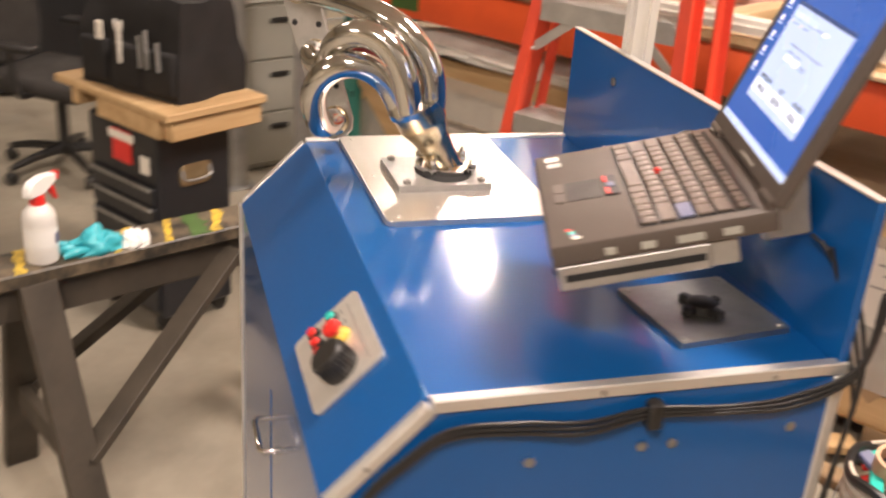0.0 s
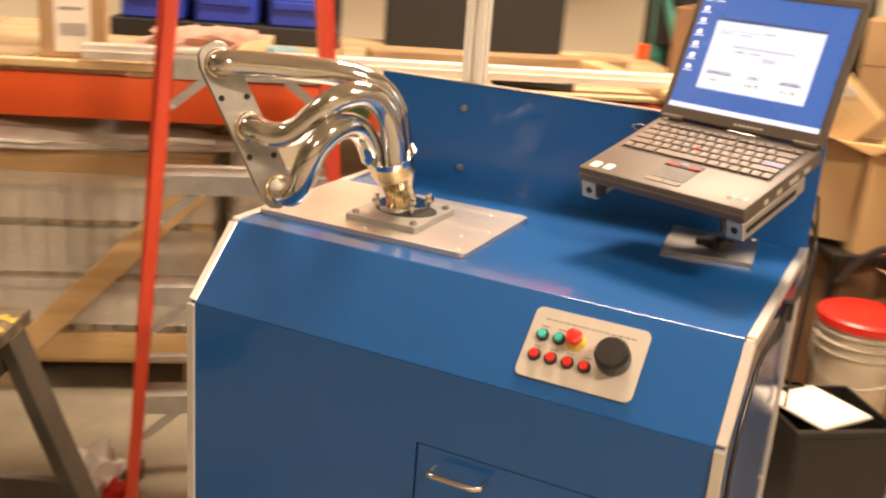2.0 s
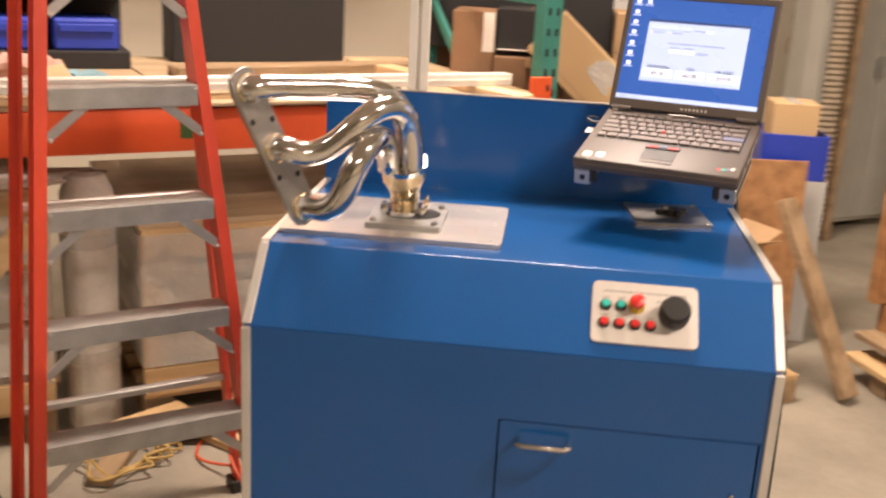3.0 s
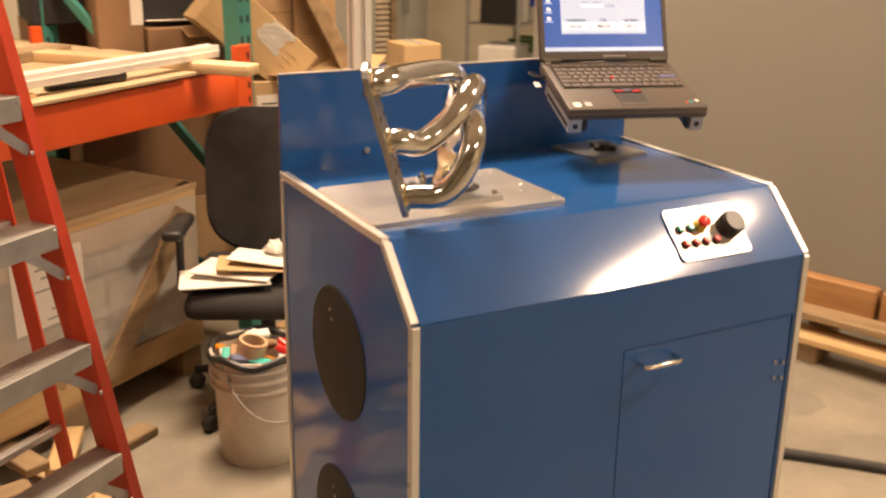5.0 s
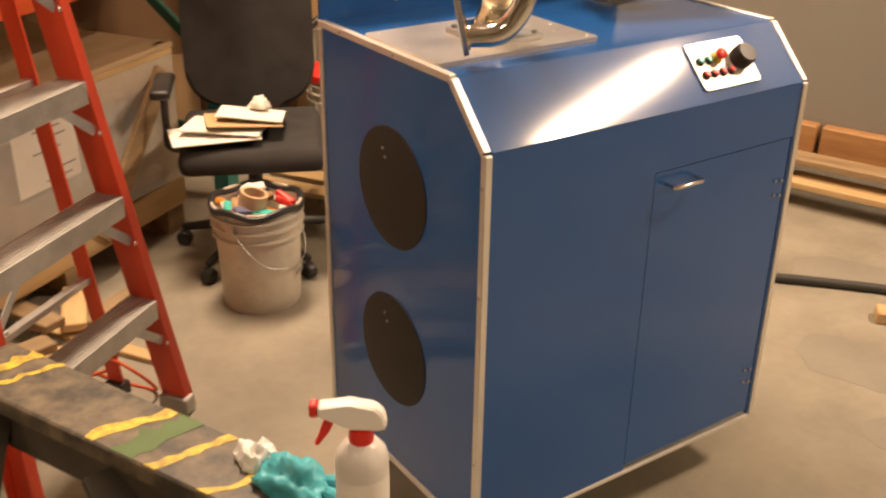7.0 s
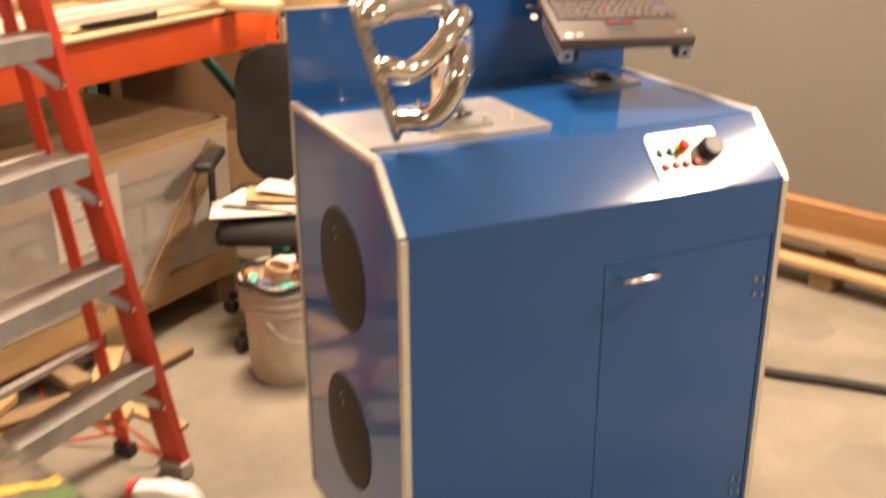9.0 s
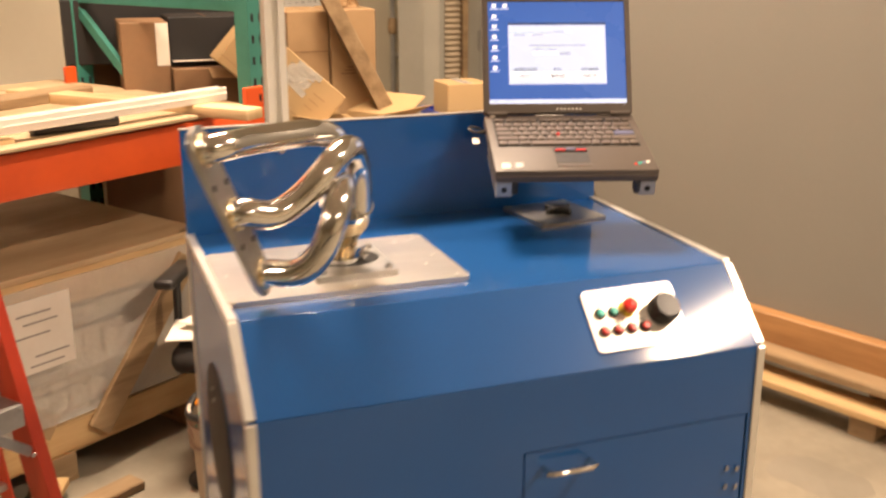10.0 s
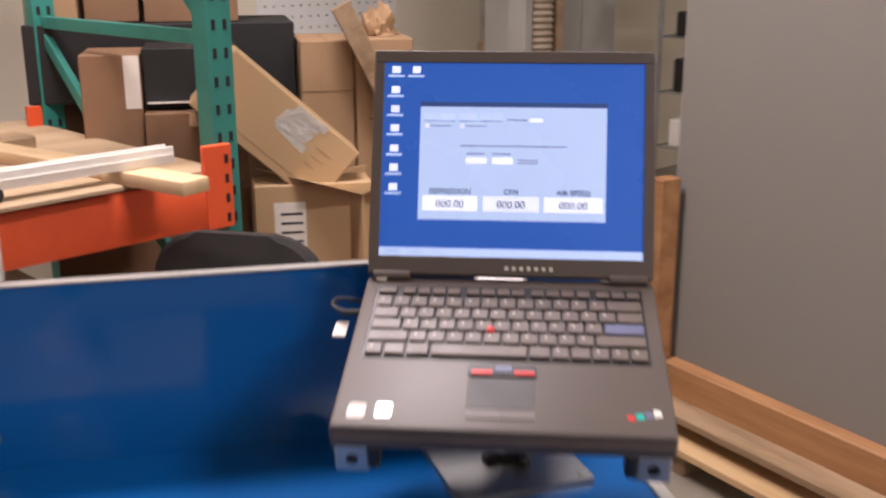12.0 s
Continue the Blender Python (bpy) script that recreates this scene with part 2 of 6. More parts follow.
M["duct"] = pbr("tan_ribbed_duct", (0.42, 0.34, 0.24), 0.55, dark=(0.28, 0.22, 0.15), scale=8, mix=0.6, bump=0.1)
M["bluekey"] = pbr("blue_grey_key", (0.12, 0.13, 0.22), 0.4, scale=40, mix=0.4, bump=0.03)
M["touch"] = pbr("touchpad_surface", (0.045, 0.04, 0.037), 0.5, scale=30, fine=250, mix=0.4, bump=0.05)
M["desk"] = pbr("screen_blue", (0.03, 0.1, 0.4), 0.25, dark=(0.04, 0.125, 0.42), scale=4, mix=0.5, bump=0, emit=0.546)
M["window"] = pbr("screen_window_grey", (0.5, 0.62, 0.82), 0.25, dark=(0.46, 0.57, 0.76), scale=5, mix=0.4, bump=0, emit=0.598)
M["lit"] = pbr("screen_white", (0.85, 0.88, 0.95), 0.25, scale=5, mix=0.1, bump=0, emit=0.836)
M["titlebar"] = pbr("screen_title_bar", (0.05, 0.09, 0.25), 0.25, scale=5, mix=0.2, bump=0, emit=0.352)
M["taskbar"] = pbr("screen_task_bar", (0.55, 0.68, 0.9), 0.25, scale=5, mix=0.2, bump=0, emit=0.704)
M["screengrey"] = pbr("screen_grey_line", (0.25, 0.3, 0.4), 0.25, scale=5, mix=0.2, bump=0, emit=0.264)
M["screenink"] = pbr("screen_dark_text", (0.01, 0.012, 0.02), 0.3, scale=5, mix=0.2, bump=0)


# ---- mesh helpers ----
ROOT = {}


def thing(name, m, label, category, group="", kind=""):
    ob = new(name)
    ob.empty_display_size = 0.05
    ob.matrix_world = m
    ROOT[ob] = m
    return tagged(ob, label, category, group, kind)


def mesh_of(name, bm, material, sharp=32):
    bmesh.ops.recalc_face_normals(bm, faces=bm.faces[:])
    me = bpy.data.meshes.new(name)
    bm.to_mesh(me)
    bm.free()
    me.materials.append(material)
    me.shade_smooth()
    me.set_sharp_from_angle(angle=radians(sharp))
    return me


def part(name, bm, material, parent, label="", world_space=False):
    """One mesh under a thing or a part; its points are in the thing's own frame, or in the world's."""
    if world_space:
        bm.transform(ROOT[parent].inverted())
    ob = new(name, mesh_of(name, bm, material))
    ob.parent = parent
    ROOT[ob] = ROOT[parent]
    if label:
        ob["label"] = label
    return ob


def solid(name, bm, material, label, category, group="", kind="", m=None):
    ob = new(name, mesh_of(name, bm, material))
    if m:
        ob.matrix_world = m
    ROOT[ob] = m or Matrix()
    return tagged(ob, label, category, group, kind)


def bevel(bm, geom_edges, w, seg=2):
    bmesh.ops.bevel(bm, geom=geom_edges, offset=w, segments=seg, profile=0.5, affect="EDGES", clamp_overlap=True)


def box(x0, x1, y0, y1, z0, z1, bev=0.002, m=None, bm=None, seg=1):
    """A block with eased edges, added to bm."""
    b = bmesh.new()
    r = bmesh.ops.create_cube(b, size=1.0, matrix=Matrix.Translation(((x0 + x1) / 2, (y0 + y1) / 2, (z0 + z1) / 2)) @ Matrix.Diagonal((x1 - x0, y1 - y0, z1 - z0, 1)))
    if bev:
        bevel(b, b.edges[:], min(bev, 0.45 * min(x1 - x0, y1 - y0, z1 - z0)), seg)
    return joined(b, bm, m)


def joined(b, bm=None, m=None):
    if m:
        b.transform(m)
    if bm is None:
        return b
    me = bpy.data.meshes.new("tmp")
    b.to_mesh(me)
    b.free()
    bm.from_mesh(me)
    bpy.data.meshes.remove(me)
    return bm


def prism(points, axis, a, b_, bev=0.0, bm=None, m=None):
    """A flat outline (pairs) pushed along an axis from a to b_."""
    def p3(u, v, w):
        return {"x": (w, u, v), "y": (u, w, v), "z": (u, v, w)}[axis]
    b = bmesh.new()
    lo = [b.verts.new(p3(u, v, a)) for u, v in points]
    hi = [b.verts.new(p3(u, v, b_)) for u, v in points]
    n = len(points)
    b.faces.new(lo)
    b.faces.new(hi)
    for i in range(n):
        b.faces.new((lo[i], lo[(i + 1) % n], hi[(i + 1) % n], hi[i]))
    if bev:
        bevel(b, b.edges[:], bev, 1)
    return joined(b, bm, m)


def rounded(w, h, r, seg=5):
    """The outline of a w x h rectangle with rounded corners."""
    out = []
    for cx, cy, a0 in ((w / 2 - r, h / 2 - r, 0), (-w / 2 + r, h / 2 - r, 90), (-w / 2 + r, -h / 2 + r, 180), (w / 2 - r, -h / 2 + r, 270)):
        for i in range(seg + 1):
            a = radians(a0 + 90 * i / seg)
            out.append((cx + r * math.cos(a), cy + r * math.sin(a)))
    return out


def lathe(profile, seg=24, bm=None, m=None):
    """A turned shape about z from (radius, height) pairs."""
    b = bmesh.new()
    rings = []
    for r, z in profile:
        if r < 1e-5:
            rings.append([b.verts.new((0, 0, z))])
        else:
            rings.append([b.verts.new((r * math.cos(2 * math.pi * i / seg), r * math.sin(2 * math.pi * i / seg), z)) for i in range(seg)])
    for p, q in zip(rings, rings[1:]):
        for i in range(seg):
            j = (i + 1) % seg
            if len(p) == 1 and len(q) == 1:
                continue
            if len(p) == 1:
                b.faces.new((p[0], q[i], q[j]))
            elif len(q) == 1:
                b.faces.new((p[i], q[0], p[j]))
            else:
                b.faces.new((p[i], q[i], q[j], p[j]))
    return joined(b, bm, m)


def spline(pts, per=8):
    """A smooth line through points."""
    P = [Vector(p) for p in pts]
    P = [P[0] * 2 - P[1]] + P + [P[-1] * 2 - P[-2]]
    out = []
    for i in range(1, len(P) - 2):
        for k in range(per):
            t = k / per
            a, b_, c, d = P[i - 1], P[i], P[i + 1], P[i + 2]
            out.append(0.5 * ((2 * b_) + (c - a) * t + (2 * a - 5 * b_ + 4 * c - d) * t * t + (3 * b_ - a - 3 * c + d) * t ** 3))
    out.append(P[-2])
    return out


def tube(pts, r, seg=14, per=8, bm=None, m=None, smooth=True, caps=True):
    """A round bar or hose along a line; r is one radius or one for each point."""
    line = spline(pts, per) if smooth and len(pts) > 2 else [Vector(p) for p in pts]
    n = len(line)
    if isinstance(r, (int, float)):
        rad = [r] * n
    else:
        k = len(r) - 1
        rad = [r[min(int(i / (n - 1) * k), k - 1)] * (1 - (i / (n - 1) * k - min(int(i / (n - 1) * k), k - 1))) + r[min(int(i / (n - 1) * k), k - 1) + 1] * (i / (n - 1) * k - min(int(i / (n - 1) * k), k - 1)) for i in range(n)]
    b = bmesh.new()
    up = None
    rings = []
    for i, p in enumerate(line):
        d = (line[min(i + 1, n - 1)] - line[max(i - 1, 0)]).normalized()
        if up is None:
            up = d.orthogonal().normalized()
        up = (up - d * up.dot(d)).normalized()
        side = d.cross(up)
        rings.append([b.verts.new(p + rad[i] * (math.cos(2 * math.pi * j / seg) * up + math.sin(2 * math.pi * j / seg) * side)) for j in range(seg)])
    for p, q in zip(rings, rings[1:]):
        for j in range(seg):
            b.faces.new((p[j], p[(j + 1) % seg], q[(j + 1) % seg], q[j]))
    if caps:
        b.faces.new(rings[0])
        b.faces.new(rings[-1])
    return joined(b, bm, m)


def channel(p, q, outline, bm=None, up=(0, 1, 0)):
    """A bar of constant outline (across, along up) from p to q."""
    p, q = Vector(p), Vector(q)
    d = (q - p).normalized()
    u = Vector(up)
    side = d.cross(u).normalized()
    u = side.cross(d)
    m = Matrix.Translation(p) @ Matrix((side, u, d)).transposed().to_4x4()
    if m.determinant() < 0:
        outline = outline[::-1]
    return prism(outline, "z", 0, (q - p).length, 0.0, bm, m)


def beam(p, q, w, h, bev=0.002, bm=None, up=(0, 0, 1)):
    """A rectangular bar from p to q, w across and h along up."""
    p, q = Vector(p), Vector(q)
    d = (q - p).normalized()
    u = Vector(up)
    if abs(d.dot(u)) > 0.99:
        u = Vector((1, 0, 0))
    side = d.cross(u).normalized()
    u = side.cross(d)
    m = Matrix.Translation(p) @ Matrix((d, side, u)).transposed().to_4x4()
    return box(0, (q - p).length, -w / 2, w / 2, -h / 2, h / 2, bev, m, bm)


def bolt(r, h, m, bm=None):
    """A domed hexagon bolt head."""
    return lathe([(0, 0), (r, 0), (r, h * 0.7), (r * 0.8, h), (0, h)], 6, bm, m)


def lettering(words, size, m, material, parent, name="lettering", align="CENTER"):
    """Words as a thin raised mesh under a part."""
    cu = bpy.data.curves.new("words", "FONT")
    cu.body, cu.size, cu.align_x, cu.extrude = words, size, align, 0.0001
    tmp = bpy.data.objects.new("words", cu)
    scene.collection.objects.link(tmp)
    bpy.context.view_layer.update()
    me = bpy.data.meshes.new_from_object(tmp.evaluated_get(bpy.context.evaluated_depsgraph_get()))
    bpy.data.objects.remove(tmp)
    me.transform(m)
    me.materials.clear()
    me.materials.append(material)
    ob = new(name, me)
    ob.parent = parent
    ROOT[ob] = ROOT[parent]
    return ob


def cloth(w, d, h, seed, n=22, bm=None, m=None):
    """A crumpled rag: a closed lump with folds."""
    b = bmesh.new()
    bmesh.ops.create_icosphere(b, subdivisions=4, radius=1.0)
    for v in b.verts:
        p = v.co.copy()
        f = 1 + 0.35 * noise.noise(p * 1.7 + Vector((seed, 0, 0))) + 0.22 * noise.noise(p * 4.5 + Vector((0, seed, 0)))
        z = max(p.z, -0.15) * h * f * (1 + 0.5 * noise.noise(p * 3 + Vector((0, 0, seed))))
        v.co = Vector((p.x * w / 2 * f, p.y * d / 2 * f, max(z, 0) + (0.0 if p.z < 0 else 0.002)))
    return joined(b, bm, m)


# ---- setting ----
RK = pose(2.895, 1.147, 0, 0, 0, -57)      # the storage rack: x along it, y to the back
GP = pose(1.612, -1.007, 0, 0, 0, 21)       # the grey panel: x along it, y towards the room


def setting(name, bm, material, label, m=None, category="structure"):
    return solid(name, bm, material, label, category, "", "structure", m)


setting("floor", box(-7, 12, -9, 12, -0.12, 0, 0), M["concrete"], "dusty tan concrete workshop floor with stains", None, "floor")
setting("wall_back", box(-12, 9, 2.2, 2.4, 0, 4.4, 0, ), M["cream"], "cream painted workshop wall behind the rack", RK, "wall")
# Assumed walls, added to close the room and bounce its light.
setting("wall_side", box(8.9, 9.1, -10, 2.2, 0, 4.4, 0), M["cream"], "assumed cream wall closing off the room", RK, "wall")
setting("wall_front", box(-12, 9, -10.2, -10, 0, 4.4, 0), M["cream"], "assumed cream wall closing off the room", RK, "wall")
setting("wall_far", box(-12.2, -12, -10, 2.2, 0, 4.4, 0), M["cream"], "assumed cream wall closing off the room", RK, "wall")
# Unseen ceiling, added to enclose the room and return light downwards.
setting("ceiling", box(-12.2, 9.1, -10.2, 2.4, 4.4, 4.5, 0), M["ceiling"], "assumed pale ceiling, out of view", RK, "ceiling")
for px, py, pw, pd, prot in ((0.62, 0.02, 0.34, 0.26, 12), (1.0, -0.5, 0.4, 0.25, 30), (0.25, 0.25, 0.3, 0.2, 5), (1.55, -0.45, 0.35, 0.22, 20)):
    setting("floor_patch", prism([(u * (1 + 0.3 * noise.noise(Vector((u * 9 + px * 7, v * 9, 1)))), v * (1 + 0.3 * noise.noise(Vector((u * 9, v * 9 + py * 5, 4))))) for u, v in rounded(pw, pd, 0.09, 8)], "z", 0.0, 0.0006), M["patch"], "grey mortar patch on the concrete floor", pose(px, py, 0, 0, 0, prot), "floor patch")


# Housings are out of view; those over the fill lamps are made up too.
def strip_fitting(x, y, z, power, length, width, turn):
    t = thing("strip_light", pose(x, y, z, 0, 0, turn), "unseen hanging strip fitting over an inferred or added fill lamp", "lamp", "ceiling lamps")
    w, l = width / 2, length / 2
    part("tray", prism([(-w - 0.02, -0.01), (-w - 0.012, -0.01), (-0.07, 0.06), (0.07, 0.06), (w + 0.012, -0.01), (w + 0.02, -0.01), (0.08, 0.072), (-0.08, 0.072)], "x", -l - 0.03, l + 0.03), M["whitealu"], t, "white folded reflector tray")
    part("ballast_box", box(-l * 0.8, l * 0.8, -0.06, 0.06, 0.074, 0.12, 0.004), M["greymetal"], t)
    for sx in (-0.7, 0.7):
        part("rod", tube([(sx * l, 0, 0.12), (sx * l, 0, 4.4 - z)], 0.006), M["galv"], t)


for lamp in LAMPS:
    strip_fitting(*lamp)


# ---- flow bench ----
X0, X1, XC, Y0, Y1, ZB, ZC, ZT = 0.48, 1.122, 0.60, 0.698, 1.602, 0.145, 1.048, 1.168
bench = thing("flow_bench", pose(0.8, 1.15, 0), "glossy blue flow test bench cabinet with aluminium edge trim on castors", "machine")
SIDE = [(X0, ZB), (X0, ZC), (XC, ZT), (X1, ZT), (X1, ZB)]


def shrink(pts, d):
    cx, cz = (X0 + X1) / 2, (ZB + ZT) / 2
    return [(u + d * (1 if u < cx else -1), v + d * (1 if v < cz else -1)) for u, v in pts]


for ya, yb in ((Y0 + 0.002, Y0 + 0.014), (Y1 - 0.014, Y1 - 0.002)):
    part("side_panel", prism(shrink(SIDE, 0.004), "y", ya, yb), M["blue"], bench, world_space=True)
DY0, DY1, DZ0, DZ1 = 0.722, 1.153, 0.162, 0.917
part("front_panel", prism([(Y0 + 0.014, ZC), (Y1 - 0.014, ZC), (Y1 - 0.014, ZB + 0.006), (DY1 + 0.003, ZB + 0.006), (DY1 + 0.003, DZ1 + 0.003), (Y0 + 0.014, DZ1 + 0.003)], "x", X0 + 0.002, X0 + 0.014), M["blue"], bench, world_space=True)
part("front_stile", box(X0 + 0.002, X0 + 0.014, Y0 + 0.014, DY0 - 0.003, ZB + 0.006, DZ1 + 0.0025, 0.0), M["blue"], bench, world_space=True)
# Added near-black sheet so the door gap reads as shade; no real lining.
part("liner", box(X0 + 0.02, X0 + 0.024, Y0 + 0.016, Y1 - 0.016, ZB + 0.008, ZC - 0.01, 0), M["dark"], bench, "added black sheet standing in for shade behind the door gap", True)
door = part("door", box(X0 + 0.0032, X0 + 0.0145, DY0, DY1, DZ0, DZ1 + 0.001, 0.0005), M["blue"], bench, "blue hinged cabinet door", True)
part("handle", tube([(X0 + 0.004, 1.12, 0.888), (X0 - 0.022, 1.12, 0.888), (X0 - 0.027, 1.112, 0.888), (X0 - 0.027, 1.042, 0.888), (X0 - 0.022, 1.034, 0.888), (X0 + 0.004, 1.034, 0.888)], 0.0045, 12, smooth=False), M["chrome"], door, "chrome bow handle", True)
for hz in (0.795, 0.275):
    for dy in (0.0, 0.022):
        for dz in (-0.018, 0.018):
            part("hinge_screw", bolt(0.0045, 0.003, pose(X0 + 0.001, 0.733 + dy, hz + dz + dy * 0.2, 0, -90, 0)), M["steel"], bench, world_space=True)
def bent_sheet(r, th):
    """The outline of the sheet that forms the slope and the top, with a rounded bend."""
    d = r * math.tan(radians(22.5))
    cx, cz = XC - 0.001 + d, ZT - 0.002 - r
    arc = [radians(135 - 45 * i / 6) for i in range(7)]
    outer = [(X0 + 0.002, ZC + 0.001)] + [(cx + r * math.cos(a), cz + r * math.sin(a)) for a in arc] + [(X1 - 0.013, ZT - 0.002)]
    inner = [(X1 - 0.013, ZT - 0.002 - th)] + [(cx + (r - th) * math.cos(a), cz + (r - th) * math.sin(a)) for a in reversed(arc)] + [(X0 + 0.012, ZC - 0.004)]
    return outer + inner


part("top_panel", prism(bent_sheet(0.006, 0.005), "y", Y0 + 0.0145, Y1 - 0.0145), M["blue"], bench, "blue sheet bent over the sloping front", True)
part("back_panel", box(X1 - 0.012, X1, Y0 + 0.002, Y1, ZT - 0.03, 1.376, 0.001), M["blue"], bench, "upright blue splash panel", True)
part("back_panel_edge", box(X1 - 0.014, X1 + 0.001, Y0 + 0.002, Y1 + 0.001, 1.3765, 1.3785, 0), M["silver"], bench, "pale raw upper edge", True)
part("rear_panel", box(X1 - 0.012, X1, Y0 + 0.014, Y1 - 0.014, ZB, ZT - 0.034, 0.001), M["blue"], bench, world_space=True)
part("base_tray", box(X0 + 0.02, X1 - 0.02, Y0 + 0.02, Y1 - 0.02, ZB - 0.004, ZB + 0.012, 0.001), M["alu_dull"], bench, world_space=True)
# aluminium angle along every edge of both side panels
TW = 0.016
for sgn, ys in ((-1, Y0), (1, Y1)):
    yi = ys - sgn * (TW / 2 - 0.002)
    runs = [((X0 + TW / 2 - 0.002, ZB), (X0 + TW / 2 - 0.002, ZC - 0.002)), ((X0 + 0.009, ZC - 0.001), (XC - 0.001, ZT - 0.009)), ((XC, ZT - TW / 2 + 0.002), (X1, ZT - TW / 2 + 0.002)), ((X1 - TW / 2, ZT - TW), (X1 - TW / 2, ZB)), ((X0 + TW, ZB + TW / 2), (X1 - TW, ZB + TW / 2))]
    for (xa, za), (xb, zb) in runs:
        part("edge_trim", beam((xa, yi, za), (xb, yi, zb), TW, TW, 0.0015, up=(0.3, 0, 1)), M["alu"], bench, "pale aluminium angle trim", True)
    for sx, sz in ((X0 + 0.006, 0.75), (X0 + 0.006, 0.35), (X0 + 0.006, 0.98), (XC + 0.2, ZT - 0.007), (XC + 0.42, ZT - 0.007), (0.53, 1.092)):
        part("trim_screw", bolt(0.0035, 0.002, pose(sx, ys + sgn * 0.002, sz, -90 * sgn, 0, 0)), M["steel"], bench, world_space=True)
part("bottom_trim", box(X0 - 0.001, X0 + 0.012, Y0 + 0.016, Y1 - 0.016, ZB - 0.006, ZB + 0.005, 0.001), M["alu"], bench, "pale aluminium bottom strip", True)
for vz in (0.868, 0.468):
    vent = part("vent_grille", lathe([(0, 0.003), (0.132, 0.003), (0.136, 0.002), (0.137, 0)], 56, m=pose(0.815, Y1 - 0.0015, vz, -90, 0, 0)), M["mesh"], bench, "round black perforated air grille", True)
    for k in range(2):
        part("grille_screw", bolt(0.004, 0.003, pose(0.835 + 0.01 * k, Y1 + 0.001, vz + 0.066 + 0.018 * k, -90, 0, 0)), M["steel"], vent, world_space=True)
for cx, cy in ((X0 + 0.2, Y0 + 0.2), (X0 + 0.2, Y1 - 0.16), (X1 - 0.08, Y0 + 0.08), (X1 - 0.08, Y1 - 0.08)):
    caster = part("castor", box(cx - 0.03, cx + 0.03, cy - 0.03, cy + 0.03, 0.128, 0.142, 0.003), M["galv"], bench, "swivel castor with black wheel", True)
    for dy in (-0.02, 0.017):
        part("fork", box(cx - 0.018, cx + 0.022, cy + dy, cy + dy + 0.003, 0.04, 0.13, 0.001), M["galv"], caster, world_space=True)
    part("wheel", lathe([(0, -0.014), (0.04, -0.014), (0.049, -0.008), (0.05, 0), (0.049, 0.008), (0.04, 0.014), (0, 0.014)], 28, m=pose(cx + 0.008, cy, 0.05, 90, 0, 0)), M["black"], caster, world_space=True)
# screws on the right side panel and the splash panel
for sx, sz in ((0.72, 1.075), (0.86, 1.08), (0.9, 1.08), (1.06, 1.085), (0.56, 0.75), (1.06, 0.72), (0.8, 0.7), (0.75, 0.45), (0.6, 0.9)):
    part("panel_screw", bolt(0.007, 0.004, pose(sx, Y0 + 0.002, sz, 90, 0, 0)), M["steel"], bench, world_space=True)
# Bolts are painted blue; bare steel here puts their bright glint into the material.
for sy in (1.406,):
    for sz in (1.325, 1.2):
        part("panel_bolt", bolt(0.008, 0.005, pose(X1 - 0.012, sy, sz, 0, -90, 0)), M["steel"], bench, "blue-painted bolt head made bare steel for its glint", True)
# aluminium extrusion mast behind the splash panel
post = part("mast", prism([(a * 0.02 * c + s_ * 0.0, b_) for a, b_, c, s_ in ((-1, -0.02, 1, 0), (-0.3, -0.02, 1, 0), (-0.3, -0.013, 1, 0), (0.3, -0.013, 1, 0), (0.3, -0.02, 1, 0), (1, -0.02, 1, 0), (1, -0.006, 1, 0), (0.65, -0.006, 1, 0), (0.65, 0.006, 1, 0), (1, 0.006, 1, 0), (1, 0.02, 1, 0), (0.3, 0.02, 1, 0), (0.3, 0.013, 1, 0), (-0.3, 0.013, 1, 0), (-0.3, 0.02, 1, 0), (-1, 0.02, 1, 0), (-1, 0.006, 1, 0), (-0.65, 0.006, 1, 0), (-0.65, -0.006, 1, 0), (-1, -0.006, 1, 0))], "z", 1.0, 2.3, m=pose(X1 + 0.022, 1.406, 0)), M["whitealu"], bench, "upright slotted aluminium mast", True)

# control panel on the sloping face
CP = Matrix.Translation((0.5395, 0.9255, 1.1085)) @ Matrix(((0, 0.7071, -0.7071), (-1, 0, 0), (0, 0.7071, 0.7071))).to_4x4()
PW, PH = 0.177, 0.114
panel = part("control_panel", prism(rounded(PW, PH, 0.011), "z", 0.0, 0.0035, m=CP), M["panelface"], bench, "brushed metal control plate with rounded corners", True)


def onpanel(fx, fy, z=0.0035):
    return CP @ Matrix.Translation(((fx - 0.5) * PW, (0.5 - fy) * PH, z))


for fx, fy, mt, lb in ((0.13, 0.4, "greenplastic", "round green push button"), (0.275, 0.4, "greenplastic", "round green push button"), (0.12, 0.69, "redplastic", "round red push button"), (0.265, 0.69, "redplastic", "round red push button"), (0.41, 0.69, "redplastic", "round red push button"), (0.555, 0.69, "redplastic", "round red push button")):
    ring = part("button", lathe([(0, 0.004), (0.0068, 0.004), (0.0068, 0.009), (0.006, 0.0105), (0, 0.0108)], 20, m=onpanel(fx, fy)), M[mt], panel, lb, True)
    part("button_ring", lathe([(0.0072, 0), (0.0098, 0), (0.0098, 0.004), (0.0088, 0.006), (0.0072, 0.006)], 20, m=onpanel(fx, fy)), M["black"], panel, "black bezel ring", True)
stop = part("emergency_stop", lathe([(0, 0.012), (0.0075, 0.012), (0.0125, 0.016), (0.013, 0.02), (0.012, 0.024), (0.006, 0.0265), (0, 0.027)], 24, m=onpanel(0.42, 0.38)), M["redplastic"], panel, "red mushroom emergency stop", True)
